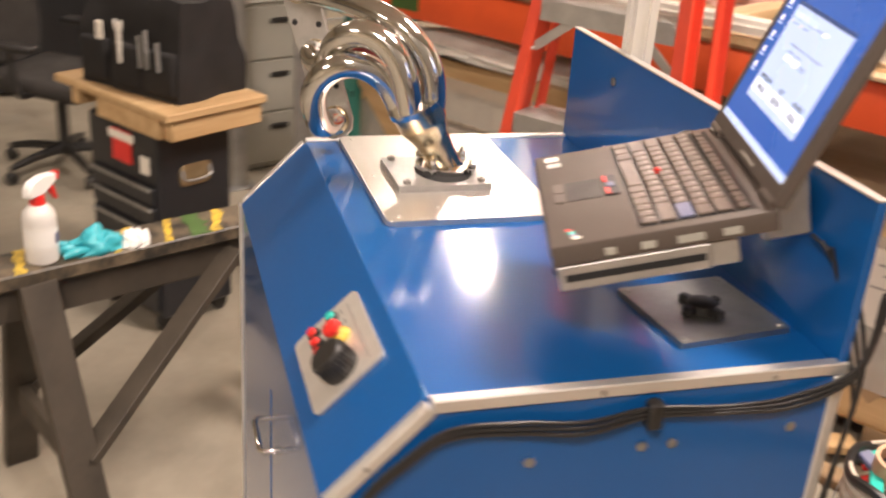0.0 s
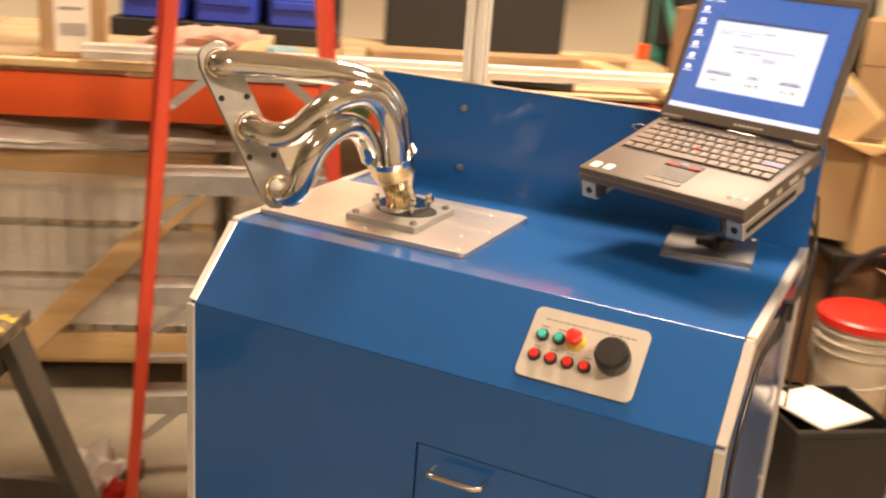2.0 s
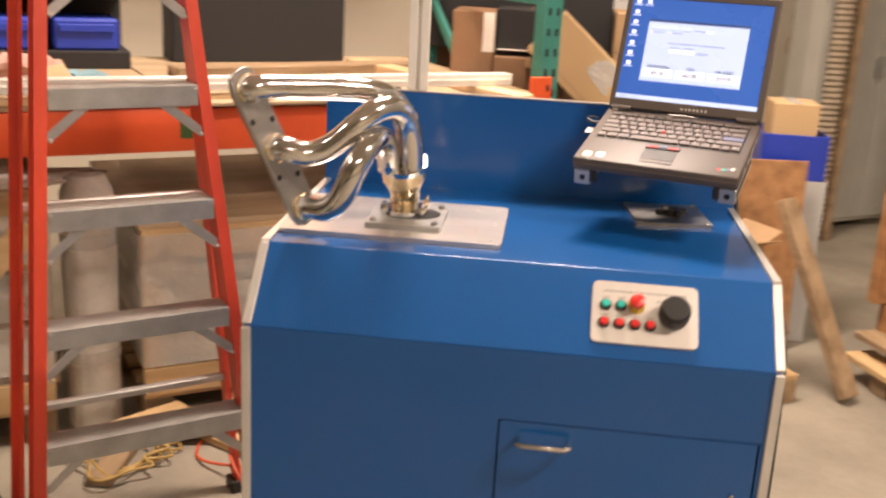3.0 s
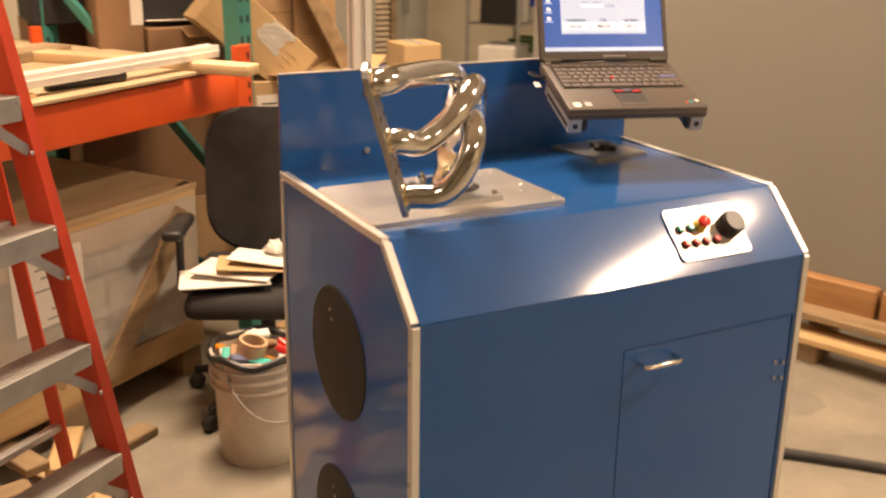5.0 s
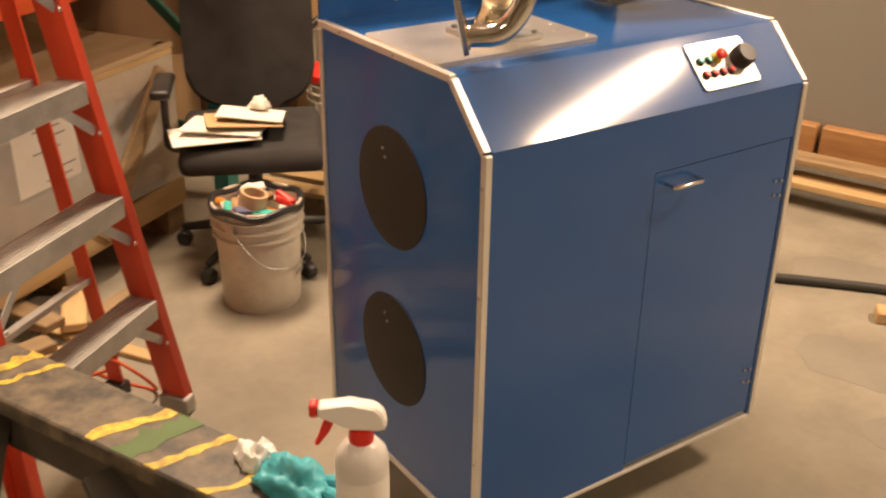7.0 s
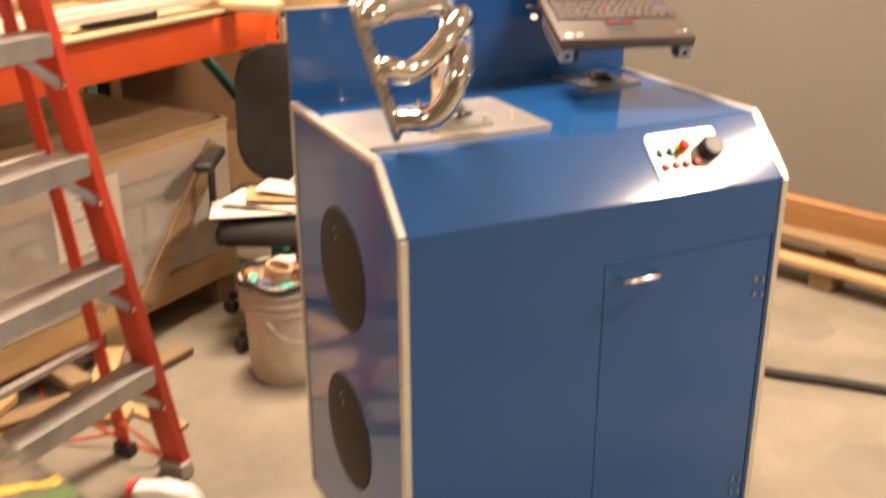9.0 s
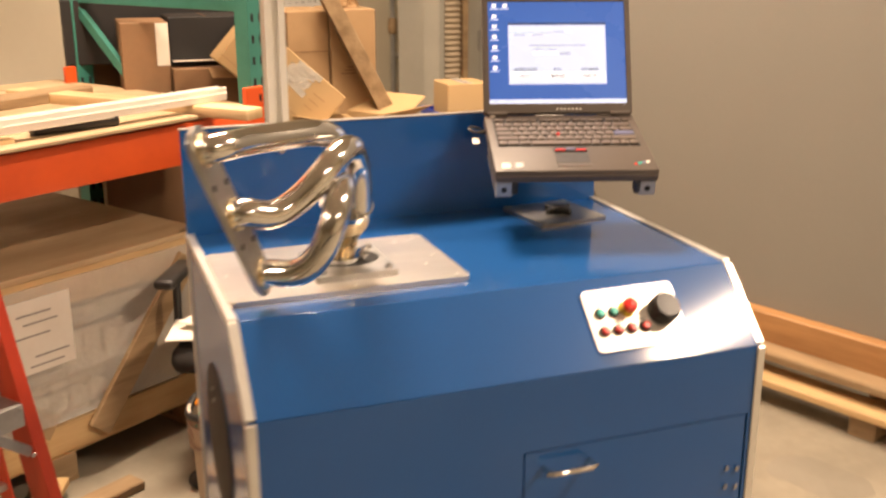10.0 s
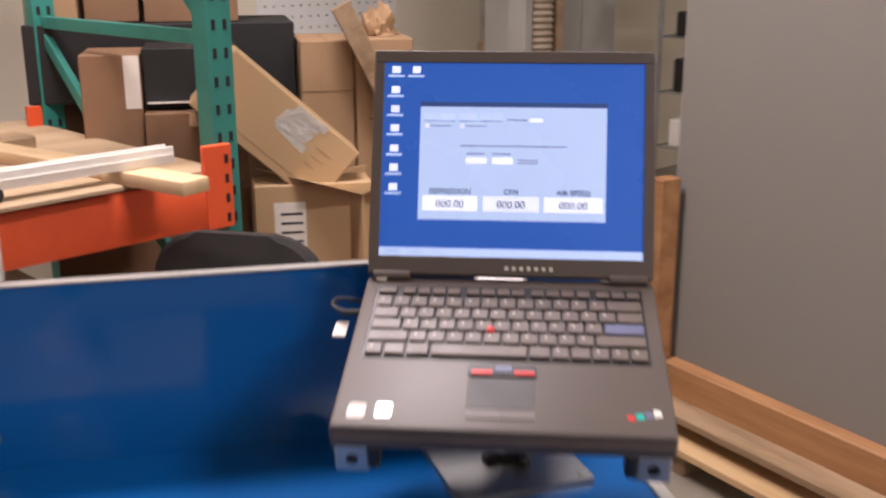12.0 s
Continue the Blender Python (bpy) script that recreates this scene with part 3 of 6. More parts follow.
part("stop_collar", lathe([(0, 0), (0.0145, 0), (0.0145, 0.003), (0.008, 0.012), (0, 0.012)], 24, m=onpanel(0.42, 0.38)), M["yellow"], panel, "yellow collar", True)
knob = part("control_knob", lathe([(0, 0), (0.0245, 0), (0.025, 0.003), (0.0235, 0.03), (0.0215, 0.034), (0, 0.0345)], 36, m=onpanel(0.77, 0.5)), M["black"], panel, "large black rotary knob", True)
for k in range(28):
    a = 2 * math.pi * k / 28
    part("knob_rib", box(0.0235, 0.0257, -0.0012, 0.0012, 0.004, 0.028, 0.0005, onpanel(0.77, 0.5) @ Matrix.Rotation(a, 4, "Z")), M["black"], knob, world_space=True)
for k, fx in enumerate([0.13 + 0.057 * i for i in range(14)]):
    part("printed_bar", box(-0.0042, 0.0042, -0.0012, 0.0012, 0, 0.0003, 0, onpanel(fx, 0.16)), M["greyink"], panel, "grey printed line", True)
for fx, fy in ((0.13, 0.27), (0.275, 0.27), (0.41, 0.25), (0.12, 0.56), (0.265, 0.56), (0.41, 0.56), (0.555, 0.56), (0.64, 0.28)):
    part("printed_bar", box(-0.006, 0.006, -0.001, 0.001, 0, 0.0003, 0, onpanel(fx, fy)), M["greyink"], panel, "grey printed line", True)

# mounting plate under the manifold, and the square blanking plate
mount = part("mounting_plate", prism([(0.8 + u, 1.385 + v) for u, v in rounded(0.282, 0.412, 0.012)], "z", ZT - 0.002, ZT + 0.007, 0.0012), M["plate"], bench, "satin aluminium mounting plate", True)
for bx_, by_ in ((0.68, 1.2), (0.68, 1.38), (0.68, 1.57), (0.92, 1.2), (0.92, 1.38), (0.92, 1.57), (0.8, 1.2), (0.8, 1.575), (0.75, 1.23), (0.9, 1.24)):
    part("plate_screw", lathe([(0, 0), (0.004, 0), (0.003, 0.0016), (0, 0.0018)], 10, m=pose(bx_, by_, ZT + 0.007)), M["alu"], mount, world_space=True)
SQ = pose(1.006, 0.852, 0, 0, 0, 6)
sq = part("square_plate", prism(rounded(0.164, 0.156, 0.004), "z", ZT - 0.002, ZT + 0.006, 0.001, m=SQ), M["steel"], bench, "square aluminium blanking plate", True)
for bx_, by_ in ((-0.072, -0.067), (-0.072, 0.067), (0.072, -0.067), (0.072, 0.067)):
    part("plate_screw", lathe([(0, 0), (0.005, 0), (0.004, 0.002), (0, 0.0022)], 10, m=SQ @ pose(bx_, by_, ZT + 0.006)), M["steel"], sq, world_space=True)
port = part("port", lathe([(0, 0.0), (0.02, 0.0), (0.02, 0.012), (0.013, 0.016), (0, 0.016)], 20, m=pose(1.0, 0.845, ZT + 0.006)), M["black"], sq, "black hose fitting", True)
for k in range(4):
    a = math.pi / 2 * k + 0.4
    part("port_lug", box(0.012, 0.034, -0.006, 0.006, 0, 0.012, 0.002, pose(1.0, 0.845, ZT + 0.006) @ Matrix.Rotation(a, 4, "Z")), M["black"], sq, world_space=True)

# cable bundle along the right side
for k in range(3):
    o = 0.0058 * k
    part("cable", tube([(1.15 + o, 0.70, 1.26 - o), (1.13, 0.688, 1.17 - o), (1.05, 0.69 - o * 0.4, 1.135 - o), (0.96, 0.69 - o * 0.3, 1.13 - o * 0.6), (0.86, 0.69, 1.138 - o), (0.78, 0.69 - o * 0.5, 1.128 - o), (0.7, 0.69, 1.136 - o * 1.2), (0.62, 0.69, 1.136 - o), (0.57, 0.69, 1.104 - o), (0.528, 0.69, 1.062 - o), (0.508 + o * 0.5, 0.69, 1.0), (0.506 + o * 0.6, 0.688, 0.88), (0.506 + o * 0.5, 0.687, 0.7), (0.506 + o, 0.688, 0.5), (0.52 + o, 0.69, 0.42)], 0.0028, 8, 6), M["black"], bench, "black cable clipped to the side", True)
part("cable_clip", box(0.855, 0.873, 0.68, 0.699, 1.112, 1.148, 0.003), M["black"], bench, "black cable clip", True)
for k in range(3):
    part("cable", tube([(1.1, 0.79 - 0.02 * k, 1.3), (1.12, 0.73, 1.27 - 0.02 * k), (1.135, 0.69, 1.18 - 0.03 * k), (1.13, 0.684, 1.08), (1.12, 0.686, 0.95 - 0.05 * k)], 0.003, 8, 6), M["black"], bench, "black cable hanging from the laptop stand", True)

# ---- exhaust manifold ----
P1, P2, P3 = Vector((0.588, 1.624, 1.436)), Vector((0.614, 1.581, 1.331)), Vector((0.644, 1.538, 1.222))
axis = (P3 - P1).normalized()
nrm = Vector((-0.51, -0.836, 0.203))
nrm = (nrm - axis * nrm.dot(axis)).normalized()
wid = nrm.cross(axis).normalized()
manifold = thing("exhaust_manifold", pose(0.79, 1.366, ZT + 0.007), "polished three-pipe exhaust header bolted on the bench plate", "car part")
FL = Matrix.Translation(P2) @ Matrix((wid, axis, nrm)).transposed().to_4x4()
outline = []
prof = [(-0.152, 0.012), (-0.145, 0.024), (-0.125, 0.032), (0.125, 0.032), (0.145, 0.024), (0.152, 0.012)]
outline = [(w_, v_) for v_, w_ in prof] + [(-w_, v_) for v_, w_ in reversed(prof)]
flange = part("head_flange", prism(outline, "z", -0.0105, 0.0, 0.0012, m=FL), M["steel"], manifold, "flat steel cylinder-head flange", True)
for k in (-1, 1):
    for w_ in (-0.022, 0.02):
        # No hole is cut: a black disc paints its shade.
        part("bolt_hole", lathe([(0, 0), (0.0055, 0), (0.0055, 0.0006), (0, 0.0006)], 14, m=FL @ pose(w_, 0.055 * k + 0.008 * (1 if w_ > 0 else -1), 0.0001)), M["dark"], flange, "flat black disc for the shade in a bolt hole", True)
for P in (P1, P2, P3):
    part("weld_bead", lathe([(0.021, 0), (0.0265, 0), (0.0255, 0.005), (0.0215, 0.008)], 24, m=Matrix.Translation(P) @ FL.to_3x3().to_4x4()), M["gold"], manifold, "golden heat-tinted weld", True)
PIPES = [
    [P1, P1 + nrm * 0.028, (0.612, 1.56, 1.44), (0.65, 1.505, 1.437), (0.685, 1.44, 1.434), (0.722, 1.397, 1.418), (0.757, 1.379, 1.378), (0.772, 1.372, 1.335), (0.772, 1.372, 1.29)],
    [P2, P2 + nrm * 0.024, (0.612, 1.53, 1.322), (0.622, 1.49, 1.336), (0.618, 1.455, 1.366), (0.63, 1.42, 1.4), (0.668, 1.388, 1.412), (0.705, 1.366, 1.385), (0.722, 1.357, 1.34), (0.733, 1.355, 1.29)],
    [P3, P3 + nrm * 0.022, (0.612, 1.49, 1.226), (0.596, 1.46, 1.252), (0.586, 1.443, 1.292), (0.596, 1.428, 1.33), (0.63, 1.412, 1.356), (0.672, 1.404, 1.352), (0.705, 1.4, 1.325), (0.724, 1.397, 1.288)],
]


def eased(pts):
    """Rounds off a line of points, so that a pipe along it bends evenly."""
    v = spline(pts, 6)
    for _ in range(14):
        v = v[:4] + [(v[i - 1] + v[i] * 2 + v[i + 1]) / 4 for i in range(4, len(v) - 3)] + v[-3:]
    return v


for pts in PIPES:
    part("pipe", tube(eased(pts), 0.022, 28, 2), M["chrome"], manifold, "bent polished steel pipe", True)
CT, CB = Vector((0.743, 1.374, 1.296)), Vector((0.806, 1.374, 1.186))
part("collector", tube([CT, CT.lerp(CB, 0.25), CT.lerp(CB, 0.5), CT.lerp(CB, 0.75), CB], [0.043, 0.042, 0.03, 0.027, 0.027], 28, 6), M["gold"], manifold, "golden tinted merge collector", True)
part("collector_lip", tube([CT + Vector((-0.002, 0, 0.003)), CT + Vector((0.002, 0, -0.006))], 0.0455, 28, caps=True), M["chrome"], manifold, world_space=True)
adapter = part("adapter_plate", prism([(0.783 + u, 1.366 + v) for u, v in rounded(0.158, 0.142, 0.005)], "z", ZT + 0.007, ZT + 0.018, 0.001), M["galv"], manifold, "grey square adapter plate", True)
# The bore's inner shade is a flat black oval on the plate.
part("bore", lathe([(0, 0), (0.05, 0), (0.05, 0.001), (0, 0.001)], 32, m=pose(0.795, 1.362, ZT + 0.0178) @ Matrix.Diagonal((0.95, 1.15, 1, 1))), M["dark"], adapter, "flat black oval for the shade in the bore", True)
part("base_flange", prism([(0.803 + u, 1.374 + v) for u, v in [(0.052 * math.cos(a) * (1 if abs(math.sin(a)) < 0.6 else 0.75), 0.042 * math.sin(a) * 1.1) for a in [2 * math.pi * i / 24 for i in range(24)]]], "z", ZT + 0.0185, ZT + 0.028, 0.001), M["chrome"], manifold, "polished oval outlet flange", True)
for bx_, by_ in ((0.72, 1.308), (0.72, 1.424), (0.846, 1.308), (0.846, 1.424)):
    part("cap_screw", lathe([(0, 0), (0.0065, 0), (0.0065, 0.006), (0.0035, 0.006), (0.003, 0.003), (0, 0.003)], 14, m=pose(bx_, by_, ZT + 0.018)), M["steel"], adapter, world_space=True)
for bx_, by_ in ((0.768, 1.41), (0.838, 1.338), (0.84, 1.405), (0.77, 1.338)):
    part("stud", tube([(bx_, by_, ZT + 0.018), (bx_, by_, ZT + 0.045)], 0.0045, 10), M["chrome"], manifold, world_space=True)
    part("nut", bolt(0.0085, 0.009, pose(bx_, by_, ZT + 0.028)), M["chrome"], manifold, world_space=True)

# ---- laptop and its stand ----
LP = pose(0.795, 0.911, 1.287, 0, 0, -107.2) @ pose(0, 0, 0, 15, 0, 0)
stand = thing("laptop_stand", LP, "aluminium extrusion laptop bracket fixed to the splash panel", "stand")
for sx in (-0.137, 0.137):
    arm = part("arm", box(sx - 0.016, sx + 0.016, 0.004, 0.175, -0.032, -0.001, 0.002), M["alu_dull"], stand, "slotted aluminium arm")
    # Slot and end-hole shade painted as thin black pieces on the arm.
    for s2 in (-1, 1):
        part("slot", box(sx + s2 * 0.0155, sx + s2 * 0.0165, 0.012, 0.17, -0.021, -0.012, 0), M["dark"], arm, "flat black strip for the shade in a slot")
    part("end_hole", lathe([(0, 0), (0.006, 0), (0.006, 0.0006), (0, 0.0006)], 14, m=pose(sx, 0.004, -0.0165, 90, 0, 0)), M["dark"], arm)
    part("clamp", box(sx - (0.026 if sx > 0 else -0.014), sx - (0.014 if sx > 0 else -0.026), 0.0, 0.02, -0.026, 0.001, 0.003), M["black"], stand, "black rubber clamp")
part("cross_bar", box(-0.15, 0.15, 0.175, 0.207, -0.032, -0.001, 0.002), M["alu_dull"], stand)
part("bracket_block", box(-0.045, 0.025, 0.205, 0.262, -0.05, -0.001, 0.004), M["alu_dull"], stand, "grey bracket block")
part("bracket_post", box(-0.04, 0.02, 0.262, 0.322, -0.075, 0.01, 0.004), M["alu_dull"], stand)

laptop = thing("laptop", LP, "open black business laptop showing a measuring program", "laptop")
W, D, T = 0.311, 0.252, 0.026
base = part("base", box(-W / 2, W / 2, 0, D, 0.0, T, 0.004, seg=2), M["laptop"], laptop, "dark rubberised laptop base")
part("front_lip", box(-W / 2 + 0.004, W / 2 - 0.004, -0.0015, 0.006, 0.012, 0.015, 0.0005), M["key"], base)
ports = [(0.06, 0.012), (0.1, 0.016), (0.14, 0.03), (0.19, 0.02)]
for py_, pl in ports:
    part("side_port", box(W / 2 - 0.001, W / 2 + 0.0006, py_, py_ + pl, 0.006, 0.015, 0.0003), M["greymetal"], base, "metal side socket")
part("keyboard_well", box(-0.141, 0.141, 0.102, 0.232, T - 0.0005, T + 0.0006, 0.0003), M["black"], base, "black keyboard tray")
rows = [
    (0.219, 0.012, [1.2, 0.25, .9, .9, .9, .9, 0.25, .9, .9, .9, .9, 0.25, .9, .9, .9, .9, 0.25, .9, .9, .9]),
    (0.198, 0.018, [1] * 13 + [2.0]), (0.1775, 0.018, [1.5] + [1] * 12 + [1.5]), (0.157, 0.018, [1.75] + [1] * 11 + [2.25]),
    (0.1365, 0.018, [2.25] + [1] * 10 + [2.75]), (0.115, 0.0185, [1, 1.2, 1.3, 5.2, 1.2, 1, 1.1, 1, 1, 1]),
]
for ry, kh, ws in rows:
    tot = sum(ws)
    u = 0.278 / tot
    x = -0.139
    for w_ in ws:
        if w_ >= 0.5:
            kx = x + w_ * u / 2
            blue_key = kh > 0.012 and ry == 0.157 and w_ == 2.25
            part("key", prism([(kx - w_ * u / 2 + 0.0012, ry - kh / 2), (kx + w_ * u / 2 - 0.0012, ry - kh / 2), (kx + w_ * u / 2 - 0.0012, ry + kh / 2 - 0.0012), (kx - w_ * u / 2 + 0.0012, ry + kh / 2 - 0.0012)], "z", T + 0.0006, T + 0.0042, 0.0009), M["bluekey"] if blue_key else M["key"], base, "blue-grey enter key" if blue_key else "")
            if w_ == 1 and kh > 0.012:
                part("key_legend", box(kx - 0.004, kx - 0.0008, ry + 0.0005, ry + 0.004, T + 0.0042, T + 0.0044, 0), M["legend"], base, "worn printed key mark")
        x += w_ * u
part("pointing_stick", lathe([(0, 0.0), (0.004, 0.0), (0.0042, 0.006), (0.003, 0.0075), (0, 0.0078)], 12, m=pose(-0.016, 0.1475, T)), M["redplastic"], base, "red pointing stick")
part("button_bar", prism([(-0.002 + u, 0.086 + v) for u, v in rounded(0.066, 0.018, 0.003)], "z", T, T + 0.002, 0.0006), M["black"], base)
for bx_, bw, mt, lb in ((-0.021, 0.02, "redplastic", "red striped button"), (0.019, 0.02, "redplastic", "red striped button"), (-0.001, 0.016, "bluekey", "blue-grey middle button")):
    part("pointer_button", box(bx_ - bw / 2, bx_ + bw / 2, 0.0785 if mt == "redplastic" else 0.082, 0.084 if mt == "redplastic" else 0.091, T + 0.002, T + 0.0035, 0.0006), M[mt], base, lb)
pad = part("touchpad", prism([(-0.002 + u, 0.053 + v) for u, v in rounded(0.064, 0.043, 0.004)], "z", T, T + 0.0006), M["touch"], base, "dark touchpad")
for bx_ in (-0.018, 0.014):
    part("pad_button", prism([(bx_ + u, 0.0225 + v) for u, v in rounded(0.031, 0.013, 0.003)], "z", T, T + 0.0012), M["laptop"], base)
part("sticker", prism([(-0.133 + u, 0.022 + v) for u, v in rounded(0.017, 0.02, 0.004)], "z", T, T + 0.0005), M["paper"], base, "small white sticker")
part("sticker", prism([(-0.108 + u, 0.024 + v) for u, v in rounded(0.015, 0.019, 0.001)], "z", T, T + 0.0005), M["silver"], base, "small silver sticker")
for k, mt in enumerate(("redplastic", "greenplastic", "bluekey", "paper")):
    part("badge", box(0.112 + 0.008 * k, 0.119 + 0.008 * k, 0.021 + 0.002 * k, 0.027 + 0.003 * k, T, T + 0.0006, 0.0002, ), M[mt], base, "coloured corner badge")
part("latch", box(-0.145, -0.133, 0.24, 0.246, T, T + 0.004, 0.001), M["paper"], base, "pale hinge latch")
for sx in (-0.128, 0.128):
    part("hinge", tube([(sx - 0.02, 0.247, T + 0.004), (sx + 0.02, 0.247, T + 0.004)], 0.006, 14), M["laptop"], base)
LD = Matrix.Translation((0, 0.247, 0.03)) @ Matrix.Rotation(radians(-35.7), 4, "X")
lid = part("lid", box(-W / 2, W / 2, 0.0, 0.013, 0.0, 0.252, 0.003, LD, seg=2), M["laptop"], laptop, "black laptop lid")
SW, SH, SZ = 0.287, 0.2155, 0.0215
for x0_, x1_, z0_, z1_ in ((-W / 2 + 0.002, W / 2 - 0.002, 0.002, SZ), (-W / 2 + 0.002, W / 2 - 0.002, SZ + SH, 0.25), (-W / 2 + 0.002, -SW / 2, SZ, SZ + SH), (SW / 2, W / 2 - 0.002, SZ, SZ + SH)):
    part("bezel", box(x0_, x1_, -0.003, 0.0005, z0_, z1_, 0.0006, LD), M["laptop"], lid)
for k in range(7):
    part("indicator", box(-0.005 + 0.008 * k, -0.001 + 0.008 * k, -0.0036, -0.003, 0.008, 0.0115, 0.0002, LD), M["paper"], lid, "pale indicator icon")
screen = part("screen", box(-SW / 2, SW / 2, -0.0012, 0.0, SZ, SZ + SH, 0, LD), M["desk"], lid, "lit blue desktop screen")


def onscreen(name, fx0, fx1, fy0, fy1, mat_, lift, label=""):
    """A lit patch of the display; fractions from the upper left corner."""
    return part(name, box((fx0 - 0.5) * SW, (fx1 - 0.5) * SW, -0.0013 - lift, -0.0012 - lift + 0.0001, SZ + (1 - fy1) * SH, SZ + (1 - fy0) * SH, 0, LD), mat_, screen if len(lid.children) else lid, label)


def screen_words(words, size, fx, fy):
    m = LD @ Matrix.Translation(((fx - 0.5) * SW, -0.0019, SZ + (1 - fy) * SH)) @ pose(0, 0, 0, 90, 0, 0)
    return lettering(words, size, m, M["screenink"], screen)


WX0, WX1, WY0, WY1 = 0.145, 0.858, 0.205, 0.812
onscreen("window_area", WX0, WX1, WY0, WY1, M["window"], 0.0001, "pale program window")
onscreen("title_bar", WX0, WX1, WY0, WY0 + 0.024, M["titlebar"], 0.0002)
onscreen("task_bar", 0, 1, 0.957, 1, M["taskbar"], 0.0001)
for k in range(3):
    onscreen("task_mark", 0.02 + 0.09 * k, 0.08 + 0.09 * k, 0.968, 0.988, M["window"], 0.0003)
for k, fy in enumerate((0.02, 0.125, 0.225, 0.325, 0.43, 0.53, 0.63)):
    onscreen("desktop_icon", 0.03, 0.062, fy, fy + 0.035, M["lit"], 0.0002, "small white desktop icon")
    onscreen("icon_bar", 0.015, 0.077, fy + 0.045, fy + 0.056, M["taskbar"], 0.0002)
onscreen("desktop_icon", 0.11, 0.14, 0.02, 0.055, M["lit"], 0.0002, "small white desktop icon")
onscreen("icon_bar", 0.092, 0.155, 0.065, 0.076, M["taskbar"], 0.0002)
for fx0, fx1 in ((0.16, 0.21), (0.22, 0.28), (0.295, 0.36), (0.375, 0.46)):
    onscreen("toolbar_button", fx0, fx1, 0.262, 0.3, M["taskbar"], 0.0002)
    onscreen("button_edge", fx0, fx1, 0.3, 0.304, M["screengrey"], 0.0002)
onscreen("field", 0.565, 0.615, 0.287, 0.305, M["lit"], 0.0002)
onscreen("printed_bar", 0.48, 0.555, 0.292, 0.298, M["screengrey"], 0.0002)
for fx in (0.165, 0.3):
    onscreen("check_box", fx, fx + 0.014, 0.32, 0.337, M["lit"], 0.0002)
    onscreen("printed_bar", fx + 0.02, fx + 0.1, 0.326, 0.331, M["screengrey"], 0.0002)
onscreen("printed_bar", 0.3, 0.71, 0.428, 0.434, M["screengrey"], 0.0002)
for fx in (0.325, 0.425):
    onscreen("field", fx, fx + 0.078, 0.49, 0.523, M["lit"], 0.0002, "white number field")
    onscreen("printed_bar", fx, fx + 0.07, 0.468, 0.474, M["screengrey"], 0.0002)
onscreen("printed_bar", 0.52, 0.6, 0.5, 0.505, M["screengrey"], 0.0002)
onscreen("printed_bar", 0.52, 0.6, 0.515, 0.52, M["screengrey"], 0.0002)
for fx0, fx1, words in ((0.162, 0.372, "DEPRESSION"), (0.394, 0.606, "CFM"), (0.626, 0.846, "AIR SPEED")):
    onscreen("readout", fx0, fx1, 0.69, 0.766, M["lit"], 0.0002, "white readout box")
    screen_words(words, 0.0082, (fx0 + fx1) / 2, 0.679)
    screen_words("000.00", 0.0115, (fx0 + fx1) / 2, 0.748)
plug = part("power_plug", tube([(-W / 2, 0.2, 0.012), (-W / 2 - 0.02, 0.2, 0.012), (-W / 2 - 0.033, 0.21, 0.014), (-W / 2 - 0.03, 0.225, 0.012), (-W / 2 - 0.012, 0.232, 0.006), (-W / 2 + 0.01, 0.24, -0.01)], [0.004, 0.0028, 0.002, 0.002, 0.002, 0.002], 8, 6), M["black"], laptop, "black plug and lead")
part("tag", box(-W / 2 - 0.028, -W / 2 - 0.014, 0.17, 0.196, 0.0, 0.0015, 0.0004), M["paper"], laptop, "white paper cable tag")


# ---- storage rack ----
rack = thing("pallet_rack", RK, "pallet rack with green uprights and orange beams", "shelving")


def upright(x, y, name="upright"):
    u = part(name, prism([(x + a, y + b_) for a, b_ in ((-0.038, -0.035), (0.038, -0.035), (0.038, 0.035), (0.026, 0.035), (0.026, -0.024), (-0.026, -0.024), (-0.026, 0.035), (-0.038, 0.035))], "z", 0, 3.0), M["green"], rack, "green slotted steel upright")
    for k in range(36):
        z = 0.08 + 0.076 * k
        for sx in (-0.018, 0.018):
            if 0.6 < z < 2.3:
                # Slot shade as a flat black strip on the steel.
                part("slot", box(x + sx - 0.006, x + sx + 0.006, y - 0.0365, y - 0.0345, z, z + 0.028, 0.0005), M["dark"], u)
    return u


for rx_ in (0.0, -3.2):
    upright(rx_, 0.0)
    upright(rx_, 1.05)
    for z0_, z1_ in ((0.3, 0.3), (1.5, 1.5), (2.4, 2.4)):
        part("brace", beam((rx_, 0.03, z0_), (rx_, 1.02, z1_), 0.025, 0.04), M["green"], rack, "green cross brace")
    for (ya, za), (yb, zb) in (((1.02, 1.45), (0.03, 0.6)), ((0.03, 1.55), (1.02, 2.35))):
        part("brace", beam((rx_, ya, za), (rx_, yb, zb), 0.025, 0.04), M["green"], rack, "green diagonal brace")
